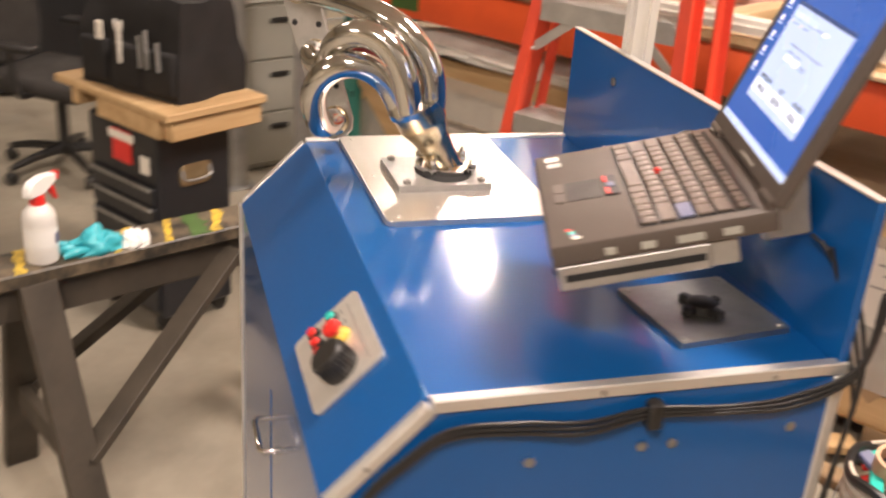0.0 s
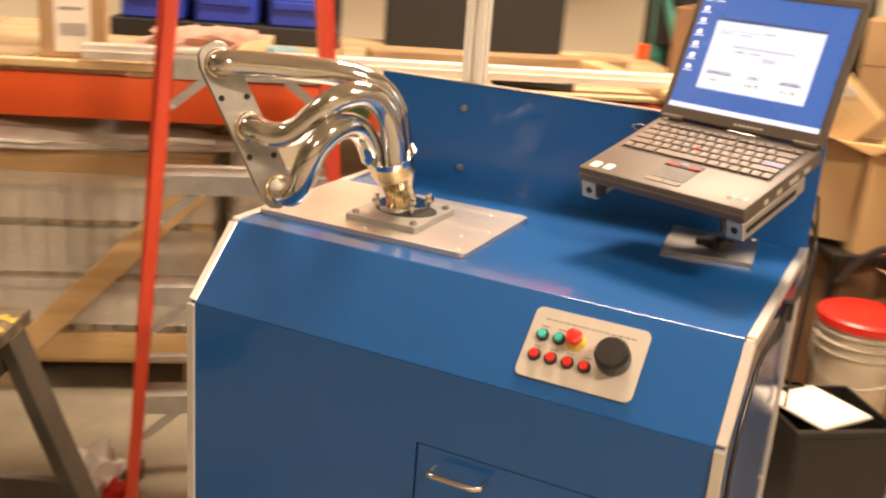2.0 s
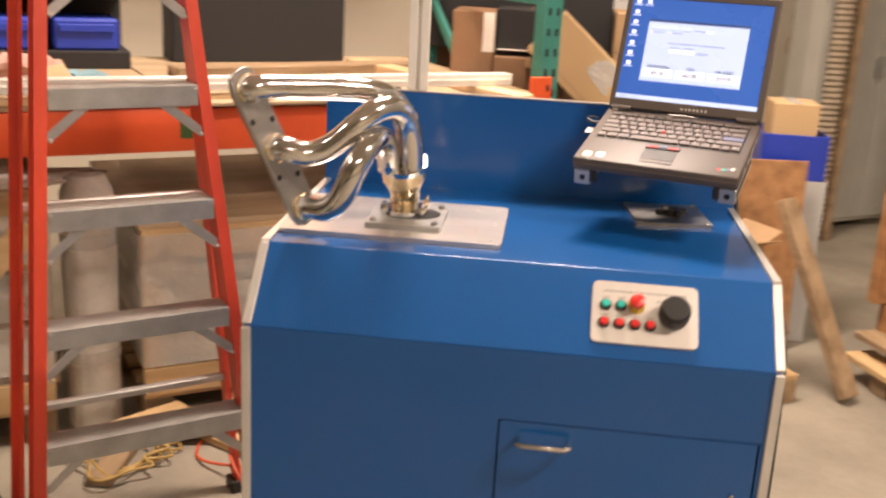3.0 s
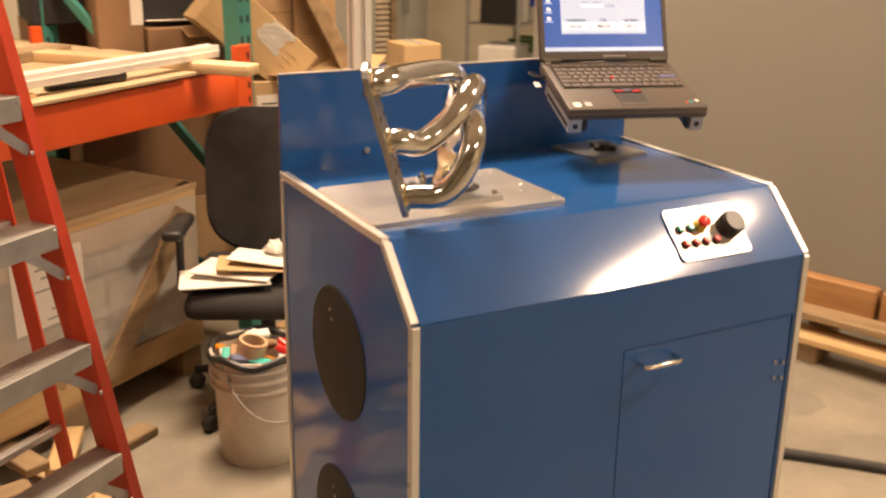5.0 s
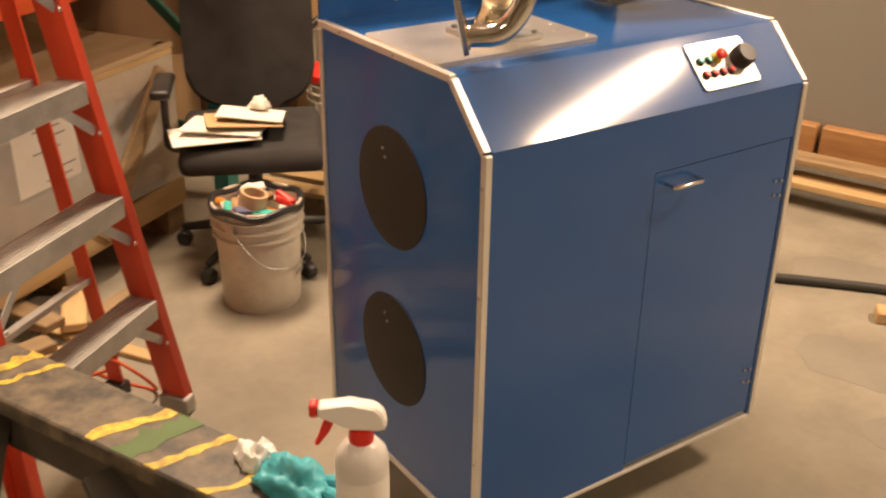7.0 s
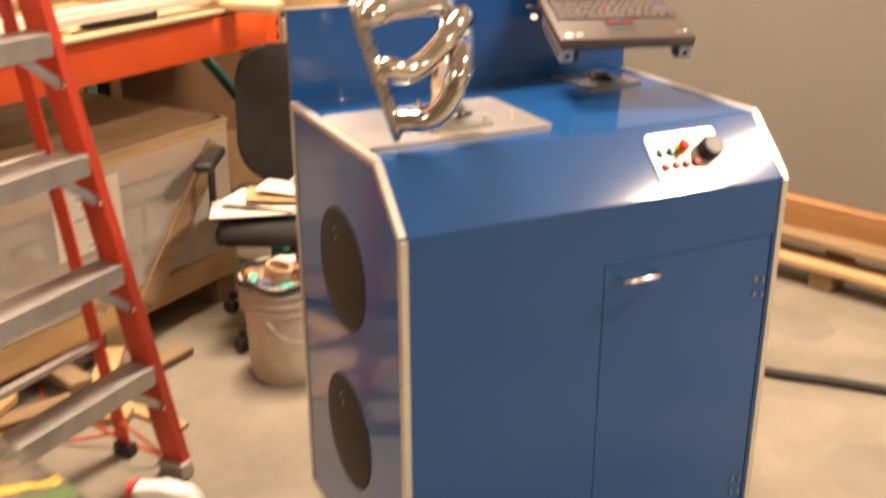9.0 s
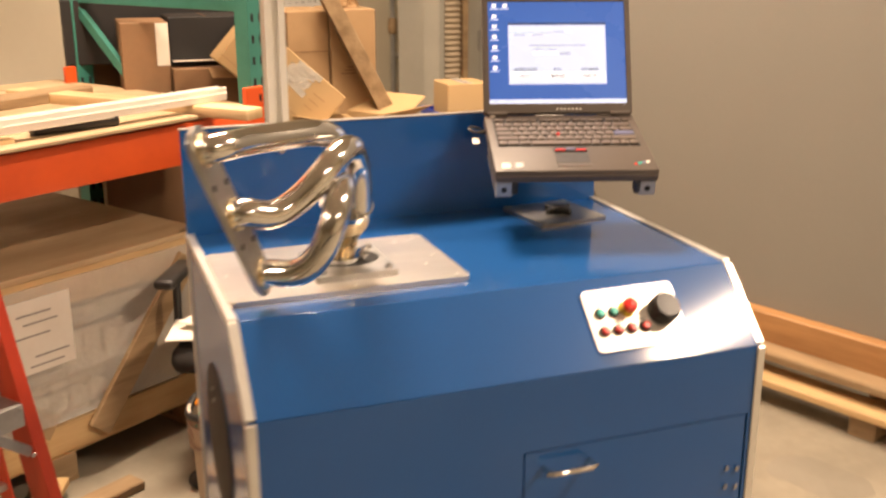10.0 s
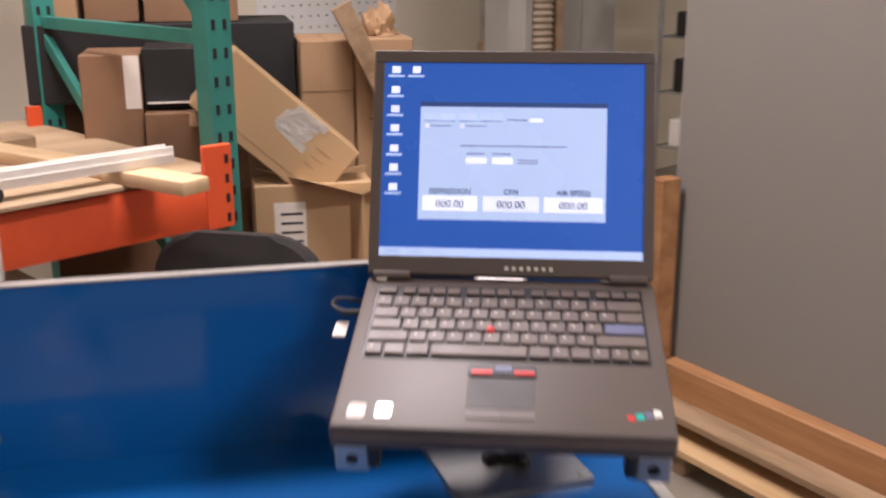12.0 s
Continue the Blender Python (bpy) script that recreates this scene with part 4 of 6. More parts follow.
for y_ in (-0.025, 1.06):
    for zc_ in (1.062, 2.55):
        part("shelf_beam", box(-3.16, -0.04, y_ - 0.03, y_ + 0.03, zc_ - 0.07, zc_ + 0.07, 0.006, seg=2), M["orange"], rack, "orange steel shelf beam")
        for ex in (-3.168, -0.036):
            bracket = part("beam_bracket", box(ex - (0.036 if ex < -1 else 0.05), ex + (0.052 if ex < -1 else 0.036), y_ - 0.034, y_ - 0.012, zc_ - 0.075, zc_ + 0.158, 0.002), M["orange"], rack, "orange end bracket")
            # Bracket holes are black patches coloured like the shade within.
            for k in range(4):
                part("bracket_hole", box(ex + (0.012 if ex > -1 else -0.024), ex + (0.024 if ex > -1 else -0.012), y_ - 0.0348, y_ - 0.0335, zc_ - 0.06 + 0.055 * k, zc_ - 0.035 + 0.055 * k, 0), M["dark"], bracket)
for k in range(9):
    xa = -3.12 + 0.345 * k
    part("deck_board", box(xa, xa + 0.335, -0.04 if k % 3 else -0.06, 1.2, 1.135, 1.152, 0.002), M["ply"], rack, "plywood deck board")
part("edge_board", box(-3.1, -1.0, -0.075, -0.035, 1.153, 1.178, 0.003), M["pine2"], rack, "pale board along the shelf edge")
part("tape_patch", box(-2.97, -2.83, -0.0575, -0.0555, 1.02, 1.115, 0.0005), M["greentape"], rack, "green tape patch")
part("tape_patch", box(-1.41, -1.31, -0.0575, -0.0555, 1.035, 1.09, 0.0005), M["greentape"], rack, "green tape patch")


# ---- step ladder ----
LM = pose(1.347, 2.127, 0, 0, 0, -52.5)
ladder = thing("step_ladder", LM, "tall red fibreglass step ladder with aluminium steps", "ladder")


def rail_at(z, side, back=0):
    if back:
        return Vector((side * (0.32 - 0.07 * z), 0.21 + 0.085 * z, z))
    return Vector((side * (0.304 - 0.083 * z), 0.143 * z, z))


TOP = 2.35
for side in (-1, 1):
    part("front_rail", channel(rail_at(0.0, side), rail_at(TOP, side), [(side * a, b_) for a, b_ in ((0.004, -0.039), (0.004, 0.039), (-0.028, 0.039), (-0.028, 0.033), (-0.003, 0.033), (-0.003, -0.033), (-0.028, -0.033), (-0.028, -0.039))], up=(0, 1, 0)), M["red"], ladder, "red channel side rail")
    part("rear_rail", channel(rail_at(0.0, side, 1), rail_at(TOP, side, 1), [(side * a, b_) for a, b_ in ((0.004, -0.024), (0.004, 0.026), (-0.024, 0.026), (-0.024, 0.021), (-0.002, 0.021), (-0.002, -0.024))], up=(0, 1, 0)), M["red"], ladder, "red rear rail")
    part("foot", box(side * 0.3 - 0.022, side * 0.3 + 0.022, -0.045, 0.05, 0.0, 0.05, 0.004), M["alu_dull"], ladder, "metal and rubber foot")
    part("foot", box(side * 0.316 - 0.02, side * 0.316 + 0.02, 0.18, 0.245, 0.0, 0.04, 0.004), M["black"], ladder, "rubber foot")
TREAD = [(-0.043, -0.055), (-0.043, 0.0)]
for g in range(7):
    ya = -0.036 + g * 0.0115
    TREAD += [(ya, 0.0), (ya, 0.0025), (ya + 0.005, 0.0025), (ya + 0.005, 0.0)]
TREAD += [(0.046, 0.0), (0.046, -0.03), (0.043, -0.03), (0.043, -0.003), (-0.039, -0.003), (-0.039, -0.055)]
for k, z in enumerate((0.367, 0.674, 0.98, 1.288, 1.597, 1.905)):
    l, r = rail_at(z, -1), rail_at(z, 1)
    yc = l.y
    step = part("step", prism([(yc + u, z + v) for u, v in TREAD], "x", l.x + 0.004, r.x - 0.004), M["alu_dull"], ladder, "ribbed aluminium step")
    for side in (-1, 1):
        e = rail_at(z, side)
        part("step_brace", beam((e.x - side * 0.1, yc - 0.03, z - 0.045), (rail_at(z - 0.125, side).x - side * 0.004, yc - 0.042, z - 0.13), 0.004, 0.026), M["alu_dull"], ladder, "diagonal step brace")
        for dz in (-0.012, -0.13):
            q = rail_at(z + dz, side)
            part("rivet", lathe([(0, 0.003), (0.005, 0.002), (0.006, 0)], 10, m=Matrix.Translation((q.x - side * 0.012, q.y - 0.0405, q.z)) @ pose(0, 0, 0, 90, 0, 0)), M["alu_dull"], ladder)
for z in (0.38, 0.95, 1.55, 2.1):
    l, r = rail_at(z, -1, 1), rail_at(z, 1, 1)
    part("rear_bar", beam(l, r, 0.025, 0.02), M["alu_dull"], ladder, "rear aluminium bar")
part("top_cap", box(-0.16, 0.16, 0.35, 0.5, TOP, TOP + 0.06, 0.01), M["red"], ladder)


# ---- pallet loads under the rack ----
def pallet(x0, x1, y0, y1, m, label, name="pallet"):
    t = thing(name, m @ pose((x0 + x1) / 2, y0, 0), label, "pallet", "pallets under the rack")
    w, d = x1 - x0, y1 - y0
    for k in range(3):
        c = -w / 2 + 0.05 + k * (w - 0.1) / 2
        for yy in (0.0, d / 2 - 0.05, d - 0.1):
            part("block", box(c - 0.05, c + 0.05, yy, yy + 0.1, 0.018, 0.1, 0.003), M["oldwood"], t)
        part("bottom_board", box(c - 0.05, c + 0.05, 0, d, 0.0, 0.018, 0.002), M["oldwood"], t)
    for k in range(7):
        yy = k * (d - 0.09) / 6
        part("top_board", box(-w / 2, w / 2, yy, yy + 0.09, 0.1, 0.12, 0.002), M["pine"], t)
    return t


def crate(x0, x1, y0, y1, z1, m, label, lid_mat):
    t = thing("crated_goods", m @ pose((x0 + x1) / 2, y0, 0.12), label, "crate", "crates under the rack")
    w, d, h = x1 - x0, y1 - y0, z1 - 0.12
    random.seed(int(w * 100))
    n = int((w - 0.1) / 0.07)
    for row in range(3):
        for k in range(n):
            xa = -w / 2 + 0.05 + k * (w - 0.1) / n
            j = random.uniform(-0.006, 0.006)
            part("bundle", box(xa + 0.0015, xa + (w - 0.1) / n - 0.0015, 0.03 + j, d - 0.05, 0.0 + row * (h - 0.05) / 3 + 0.004, (row + 1) * (h - 0.05) / 3 - 0.006, 0.012, seg=2), M["wrap"], t, "plastic-wrapped grey bundle")
    for sx in (-w / 2, w / 2 - 0.07):
        part("post", box(sx, sx + 0.07, 0.0, 0.025, 0.0, h, 0.002), M["pine"], t, "pine corner post")
        part("post", box(sx, sx + 0.07, d - 0.025, d, 0.0, h, 0.002), M["pine"], t, "pine corner post")
    part("rail", box(-w / 2, w / 2, -0.02, 0.0, h - 0.13, h - 0.02, 0.002), M["pine"], t, "pine top rail")
    part("rail", box(-w / 2, w / 2, -0.02, 0.0, 0.0, 0.1, 0.002), M["pine"], t, "pine bottom rail")
    part("brace", beam((-w / 2 + 0.05, -0.012, h - 0.12), (-w / 2 + min(w, h) * 0.95, -0.012, 0.1), 0.02, 0.085), M["oldwood"], t, "diagonal brace board")
    part("brace", beam((w / 2 + 0.012, 0.06, 0.05), (w / 2 + 0.012, d * 0.5, h - 0.05), 0.02, 0.08), M["oldwood"], t, "diagonal brace board")
    part("lid", box(-w / 2 - 0.01, w / 2 + 0.01, -0.02, d + 0.01, h - 0.02, h, 0.003), lid_mat, t, "wooden crate lid")
    for k in range(3):
        part("film_band", prism([(u, v + d / 2) for u, v in rounded(w + 0.014 + 0.004 * k, d + 0.05, 0.03)], "z", h * (0.18 + 0.25 * k), h * (0.18 + 0.25 * k) + 0.16), M["film"], t, "clear stretch film")
    return t


pallet(-3.24, -1.83, 0.02, 1.02, RK, "rough wooden pallet under a plastic-wrapped crate")
big = crate(-3.24, -1.83, 0.02, 1.02, 0.88, RK, "pine crate of plastic-wrapped grey bundles", M["ply"])
part("brace", beam((0.655, -0.034, 0.64), (0.04, -0.034, 0.02), 0.02, 0.085), M["pine"], big, "diagonal pine brace board")
part("brace", beam((-0.655, -0.034, 0.64), (-0.1, -0.034, 0.08), 0.02, 0.085), M["pine"], big, "diagonal pine brace board")
part("end_post", box(-0.7, -0.61, -0.024, -0.0205, 0.1, 0.66, 0.001), M["pine"], big, "pine end post")
pallet(-1.54, -0.3, 0.0, 1.0, RK, "rough wooden pallet with a low crate on it")
low = crate(-1.54, -0.3, 0.0, 1.0, 0.745, RK, "low pine crate wrapped in stretch film", M["ply"])
part("brace", beam((0.54, -0.034, 0.54), (0.12, -0.034, 0.04), 0.02, 0.085), M["oldwood"], low, "diagonal brace board")
notice = part("notice", box(-0.21, 0.07, -0.026, -0.0235, 0.31, 0.55, 0.0005), M["paper"], low, "white paper notice")
for k, (wx, wz) in enumerate(((0.0, 0.5), (0.02, 0.47), (-0.01, 0.43), (0.05, 0.36), (0.03, 0.33))):
    part("printed_bar", box(wx - 0.12, wx, -0.0266, -0.0261, wz, wz + 0.006, 0), M["greyink"], notice)
roll = thing("foam_roll", RK @ pose(-1.69, 0.1, 0), "upright roll of white foam wrapping between crates", "packing foam")
part("body", lathe([(0, 0), (0.085, 0), (0.09, 0.02), (0.086, 0.3), (0.092, 0.6), (0.086, 0.84), (0.06, 0.9), (0.03, 0.91), (0, 0.9)], 28), M["foam"], roll)
for z in (0.25, 0.66):
    part("tape_band", lathe([(0.0885, z), (0.0925, z), (0.0935, z + 0.045), (0.0885, z + 0.045)], 28), M["film"], roll, "clear tape band")


# ---- grey panel on its skid ----
gp = thing("grey_panel", GP, "large plain grey painted panel standing on a timber skid", "panel")
part("sheet", box(-2.6, 1.755, -0.09, -0.03, 0.15, 3.2, 0.003), M["greypanel"], gp, "plain grey painted sheet")
for xa, xb in ((-2.6, -0.02), (0.0, 1.74)):
    part("skid_beam", box(xa, xb, -0.03, 0.035, 0.17, 0.315, 0.006), M["redwood"], gp, "orange-brown skid beam")
part("ledge_board", box(-2.6, 1.72, 0.037, 0.15, 0.17, 0.2, 0.004), M["oldwood"], gp, "brown ledge board")
part("low_board", box(-2.6, 1.7, 0.05, 0.2, 0.085, 0.115, 0.004), M["pine"], gp, "pale low skid board")
for k in range(7):
    xa = -2.45 + 0.65 * k
    part("foot_block", box(xa, xa + 0.1, -0.06, 0.17, 0.0, 0.085, 0.004), M["oldwood"], gp, "timber foot block")
    part("riser", box(xa, xa + 0.1, -0.08, 0.034, 0.085, 0.17, 0.004), M["oldwood"], gp)
part("edge_post", box(1.70, 1.76, 0.0, 0.09, 0.32, 0.98, 0.004), M["redwood"], gp, "short upright timber")


# ---- cartons and the stack beyond the rack ----
STACK = pose(0.03, 0.075, 0.02)     # the stack of cartons behind the rack end


def carton(x0, x1, y0, y1, z0, z1, mat_, label, m=Matrix(), open_top=False, mark=False, name="cardboard_box", tape=True):
    cx, cy = (x0 + x1) / 2, (y0 + y1) / 2
    t = thing(name, m @ pose(cx, cy, z0), label, "box", "cartons")
    w, d, h = x1 - x0, y1 - y0, z1 - z0
    if open_top:
        part("wall", box(-w / 2, w / 2, -d / 2, -d / 2 + 0.006, 0, h, 0.001), mat_, t)
        part("wall", box(-w / 2, w / 2, d / 2 - 0.006, d / 2, 0, h, 0.001), mat_, t)
        part("wall", box(-w / 2, -w / 2 + 0.006, -d / 2 + 0.006, d / 2 - 0.006, 0, h, 0.001), mat_, t)
        part("wall", box(w / 2 - 0.006, w / 2, -d / 2 + 0.006, d / 2 - 0.006, 0, h, 0.001), mat_, t)
        part("bottom", box(-w / 2 + 0.006, w / 2 - 0.006, -d / 2 + 0.006, d / 2 - 0.006, 0, 0.006, 0), mat_, t)
        fl = min(w, d) * 0.45
        part("flap", box(-w / 2, w / 2, -fl, 0, -0.002, 0.002, 0.0005, pose(0, -d / 2, h, -28, 0, 0)), mat_, t, "bent open flap")
        part("flap", box(-w / 2, w / 2, 0, fl, -0.002, 0.002, 0.0005, pose(0, d / 2, h, 20, 0, 0)), mat_, t, "bent open flap")
        part("flap", box(-fl, 0, -d / 2, d / 2, -0.002, 0.002, 0.0005, pose(-w / 2, 0, h, 0, 25, 0)), mat_, t, "bent open flap")
    else:
        part("body", box(-w / 2, w / 2, -d / 2, d / 2, 0, h, 0.004), mat_, t)
        part("seam", box(-w / 2 + 0.003, w / 2 - 0.003, -0.0015, 0.0015, h - 0.001, h + 0.0012, 0), M["carddark"], t)
        if tape:
            part("tape", box(-w / 2 + 0.002, w / 2 - 0.002, -0.024, 0.024, h + 0.0012, h + 0.0018, 0), M["film"], t, "clear packing tape")
    if mark:
        part("paper_label", box(-w / 2 - 0.0012, -w / 2 - 0.0002, d / 2 - 0.16, d / 2 - 0.06, h * 0.45, h * 0.85, 0), M["paper"], t, "white shipping label")
        for k in range(4):
            part("printed_bar", box(-w / 2 - 0.0018, -w / 2 - 0.0013, d / 2 - 0.15, d / 2 - 0.08, h * (0.5 + 0.08 * k), h * (0.52 + 0.08 * k), 0), M["ink"], t)
    return t


carton(3.32, 3.85, 0.98, 1.62, 0.0, 0.5, M["card"], "large brown carton standing on the floor", STACK)
carton(3.32, 3.85, 0.98, 1.60, 0.5, 0.97, M["carddark"], "dark brown carton in a stack", STACK)
# Ordinary brown carton in shade; the shade is put into its darker colour.
opened = carton(3.36, 3.68, 0.98, 1.3, 0.973, 1.21, M["carddark"], "brown carton with a bent front flap", STACK, tape=False)
part("flap", box(-0.11, 0, -0.25, 0.02, -0.002, 0.002, 0.0005, pose(-0.16, 0, 0.235, 0, -14, 0)), M["card"], opened, "bent open flap")
blackbox = carton(3.43, 3.68, 1.0, 1.3, 1.213, 1.41, M["blackbox"], "square matt black carton on a brown one", STACK, name="black_box", tape=False)
part("pale_edge", box(-0.16, -0.126, -0.13, 0.14, 0.0, 0.006, 0.001, pose(0, 0, 0, 0, 8, 0)), M["paper"], blackbox, "pale torn lower flap")
# Mid-brown carton coloured darker to stand for the dim light on it.
strip = carton(3.39, 3.67, 1.305, 1.49, 0.973, 1.395, M["carddark"], "tall narrow brown carton with a white edge strip", STACK, tape=False)
part("paper_strip", box(-0.1415, -0.1403, -0.091, -0.042, 0.25, 0.418, 0), M["paper"], strip, "white paper strip")
carton(3.87, 4.2, 0.8, 1.7, 0.0, 1.2, M["carddark"], "tall dark brown carton", STACK)
carton(3.7, 4.15, 0.79, 1.7, 1.203, 1.47, M["blackbox"], "long matt black carton on the stack", STACK, name="black_box", tape=False)
carton(3.76, 4.12, 0.98, 1.3, 1.473, 1.82, M["carddark"], "brown carton with open flaps", STACK, open_top=True)
carton(3.76, 4.1, 1.32, 1.5, 1.473, 1.95, M["carddark"], "narrow dark brown carton on a black one", STACK, tape=False)
carton(3.74, 4.12, 1.52, 1.69, 1.473, 1.78, M["card"], "small brown carton on a black one", STACK, tape=False)
carton(3.55, 4.0, 0.32, 0.78, 0.0, 0.7, M["card"], "brown carton standing on the floor", STACK)
tall = carton(3.6, 3.95, 0.594, 0.78, 0.703, 1.41, M["card"], "tall brown carton with a creased front", STACK, tape=False)
part("crease", box(-0.1765, -0.1752, -0.09, 0.09, 0.53, 0.534, 0), M["carddark"], tall)
printed = carton(3.58, 3.9, 0.384, 0.59, 0.703, 1.415, M["card"], "tall brown carton with faint printing", STACK, tape=False)
for k in range(3):
    part("printed_bar", box(-0.1612, -0.1602, -0.02, 0.06 - 0.015 * k, 0.43 + 0.014 * k, 0.436 + 0.014 * k, 0), M["carddark"], printed)
carton(3.22, 3.5, 0.55, 0.97, 0.0, 0.62, M["carddark"], "dark brown carton on the floor", STACK)
carton(3.16, 3.31, 0.6, 0.975, 0.623, 1.0, M["cardlight"], "tan carton with shipping labels", STACK, mark=True)
tilt = STACK @ Matrix.Translation((3.26, 0.9, 1.185)) @ Matrix.Rotation(radians(42), 4, "X")
t = thing("cardboard_box", tilt, "long tan carton leaning tilted on the stack", "box", "cartons")
part("body", box(-0.09, 0.09, -0.26, 0.24, -0.115, 0.105, 0.004), M["cardlight"], t)
random.seed(17)
for k in range(5):
    part("tape", box(-0.0912 - 0.0006 * k, -0.0906 - 0.0006 * k, -0.06, 0.06, -0.013, 0.013, 0, pose(0, -0.06 + random.uniform(-0.015, 0.015), 0.005 + 0.021 * k, random.uniform(-9, 9), 0, 0)), M["film"], t, "wrinkled clear tape")
part("seam", box(-0.0912, -0.0902, -0.26, 0.24, -0.085, -0.082, 0), M["card"], t)
for k in range(3):
    part("printed_bar", box(-0.0912, -0.0902, -0.2 + 0.01 * k, -0.14, 0.03 - 0.03 * k, 0.034 - 0.03 * k, 0), M["card"], t, "faint printed line")

timber = thing("timber", STACK, "weathered square timber leaning on the cartons", "timber")
part("beam", beam((3.44, -0.1, 0.03), (3.52, 0.645, 1.535), 0.085, 0.07, 0.004), M["oldwood"], timber)
solid("crumpled_paper", cloth(0.16, 0.12, 0.09, 3.1), M["card"], "crumpled brown packing paper on a carton", "paper", m=STACK @ pose(3.75, 0.48, 1.416))

NOOK = pose(2.66, 0.31, 0, 0, 0, 33)     # the corner of the low pallet: x to the back, y to the left
carton(0.62, 0.98, -0.28, 0.08, 0.62, 0.99, M["cardlight"], "large tan carton with open flaps on a made-up stand", NOOK, open_top=True)
# Made-up black stand; it carries the carton and fills in for shade below it.
cart = thing("low_stand", NOOK @ pose(0.8, -0.1, 0), "made-up black stand where shade lies under a carton", "stand")
part("shelf", box(-0.2, 0.2, -0.26, 0.26, 0.59, 0.62, 0.004), M["black"], cart)
for sx in (-0.18, 0.18):
    for sy in (-0.24, 0.24):
        part("leg", box(sx - 0.015, sx + 0.015, sy - 0.015, sy + 0.015, 0, 0.59, 0.002), M["black"], cart)
carton(0.0, 0.34, -0.2, 0.1, 0.12, 0.33, M["card"], "brown carton on a low pallet", NOOK)
carton(0.1, 0.34, -0.16, 0.09, 0.333, 0.46, M["card"], "tan carton stacked on a brown one", NOOK)
carton(0.2, 0.42, -0.24, 0.0, 0.463, 0.6, M["card"], "small brown carton with open flaps", NOOK, open_top=True)
pallet(-0.02, 0.5, -0.3, 0.62, NOOK, "wooden pallet with cartons and a bucket on it")
ply = thing("leaning_plywood", pose(3.36, 0.12, 0, 0, 0, 8), "orange-brown plywood panel leaning upright", "panel")
part("sheet", beam((0.0, 0, 0.0), (0.06, 0, 0.86), 0.3, 0.018, 0.002, up=(1, 0, 0)), M["redwood"], ply)
carton(3.5, 3.9, -0.13, 0.19, 0.0, 0.76, M["foambox"], "pale grey carton on the floor")
binb = thing("blue_bin", pose(3.66, 0.03, 0.76) @ Matrix.Diagonal((1, 0.72, 1, 1)), "blue plastic bin on a carton", "bin")
for a in ((-0.16, 0.16, -0.2, -0.19, 0, 0.2), (-0.16, 0.16, 0.19, 0.2, 0, 0.2), (-0.16, -0.15, -0.19, 0.19, 0, 0.2), (0.15, 0.16, -0.19, 0.19, 0, 0.2), (-0.15, 0.15, -0.19, 0.19, 0, 0.01)):
    part("wall", box(*a, 0.002), M["bluebin"], binb)
carton(3.56, 3.76, -0.07, 0.13, 0.775, 1.09, M["cardlight"], "tan carton in the blue bin")
lean = thing("timber", Matrix(), "long timber leaning towards the skid", "timber")
part("beam", beam((2.84, -0.17, 0.025), (3.14, 0.12, 0.75), 0.09, 0.045, 0.004), M["oldwood"], lean)


bar = thing("pry_bar", Matrix(), "black steel bar with a rubber grip leaning on cartons", "tool")
part("shaft", tube([(2.98, 0.74, 0.545), (3.0, 0.66, 0.66), (2.985, 0.56, 0.71), (2.95, 0.47, 0.64), (2.93, 0.43, 0.56)], 0.014, 12), M["black"], bar)
part("grip", tube([(2.945, 0.46, 0.62), (2.915, 0.4, 0.5)], [0.02, 0.022, 0.019], 12, smooth=False), M["hose"], bar, "ribbed rubber grip")


# ---- buckets ----
def pail(m, label, lid_mat=None):
    t = thing("bucket", m, label, "bucket", "plastic buckets")
    part("body", lathe([(0, 0.0), (0.128, 0.0), (0.132, 0.006), (0.141, 0.26), (0.153, 0.262), (0.153, 0.268), (0.142, 0.27), (0.144, 0.296), (0.156, 0.298), (0.156, 0.304), (0.144, 0.307), (0.145, 0.33), (0.156, 0.332), (0.156, 0.339), (0.146, 0.342), (0.147, 0.362), (0.152, 0.364), (0.151, 0.372), (0.142, 0.372), (0.136, 0.34), (0.132, 0.24), (0, 0.235)], 40), M["bucket"], t, "dirty white ribbed pail")
    part("bail", tube([(0.0, -0.152, 0.325), (-0.06, -0.15, 0.25), (-0.11, -0.115, 0.19), (-0.145, -0.04, 0.165), (-0.148, 0.04, 0.165), (-0.11, 0.115, 0.19), (-0.06, 0.15, 0.25), (0.0, 0.152, 0.325)], 0.0022, 8), M["galv"], t, "wire handle")
    for s_ in (-1, 1):
        part("ear", box(-0.016, 0.016, s_ * 0.153 - 0.005, s_ * 0.153 + 0.005, 0.305, 0.342, 0.003), M["bucket"], t)
    if lid_mat:
        part("lid", lathe([(0, 0.392), (0.14, 0.392), (0.15, 0.388), (0.158, 0.38), (0.158, 0.355), (0.153, 0.355), (0.153, 0.374), (0, 0.376)], 40), lid_mat, t, "red lid")
    return t


pail(pose(2.83, 0.62, 0.12), "white plastic bucket with a red lid", M["redplastic"])
trash = pail(pose(2.02, 1.395, 0, 0, 0, 30), "scuffed white bucket full of workshop rubbish")
part("rim_film", tube([(0.147 * math.cos(a), 0.147 * math.sin(a), 0.364 + 0.008 * math.sin(5 * a)) for a in [2 * math.pi * k / 30 for k in range(31)]], 0.0125, 8, 2), M["black"], trash, "black bin-liner edge")
part("stencil_bar", box(-0.145, -0.142, -0.02, 0.03, 0.12, 0.135, 0.001, pose(0, 0, 0, 0, 0, 12)), M["greyink"], trash)
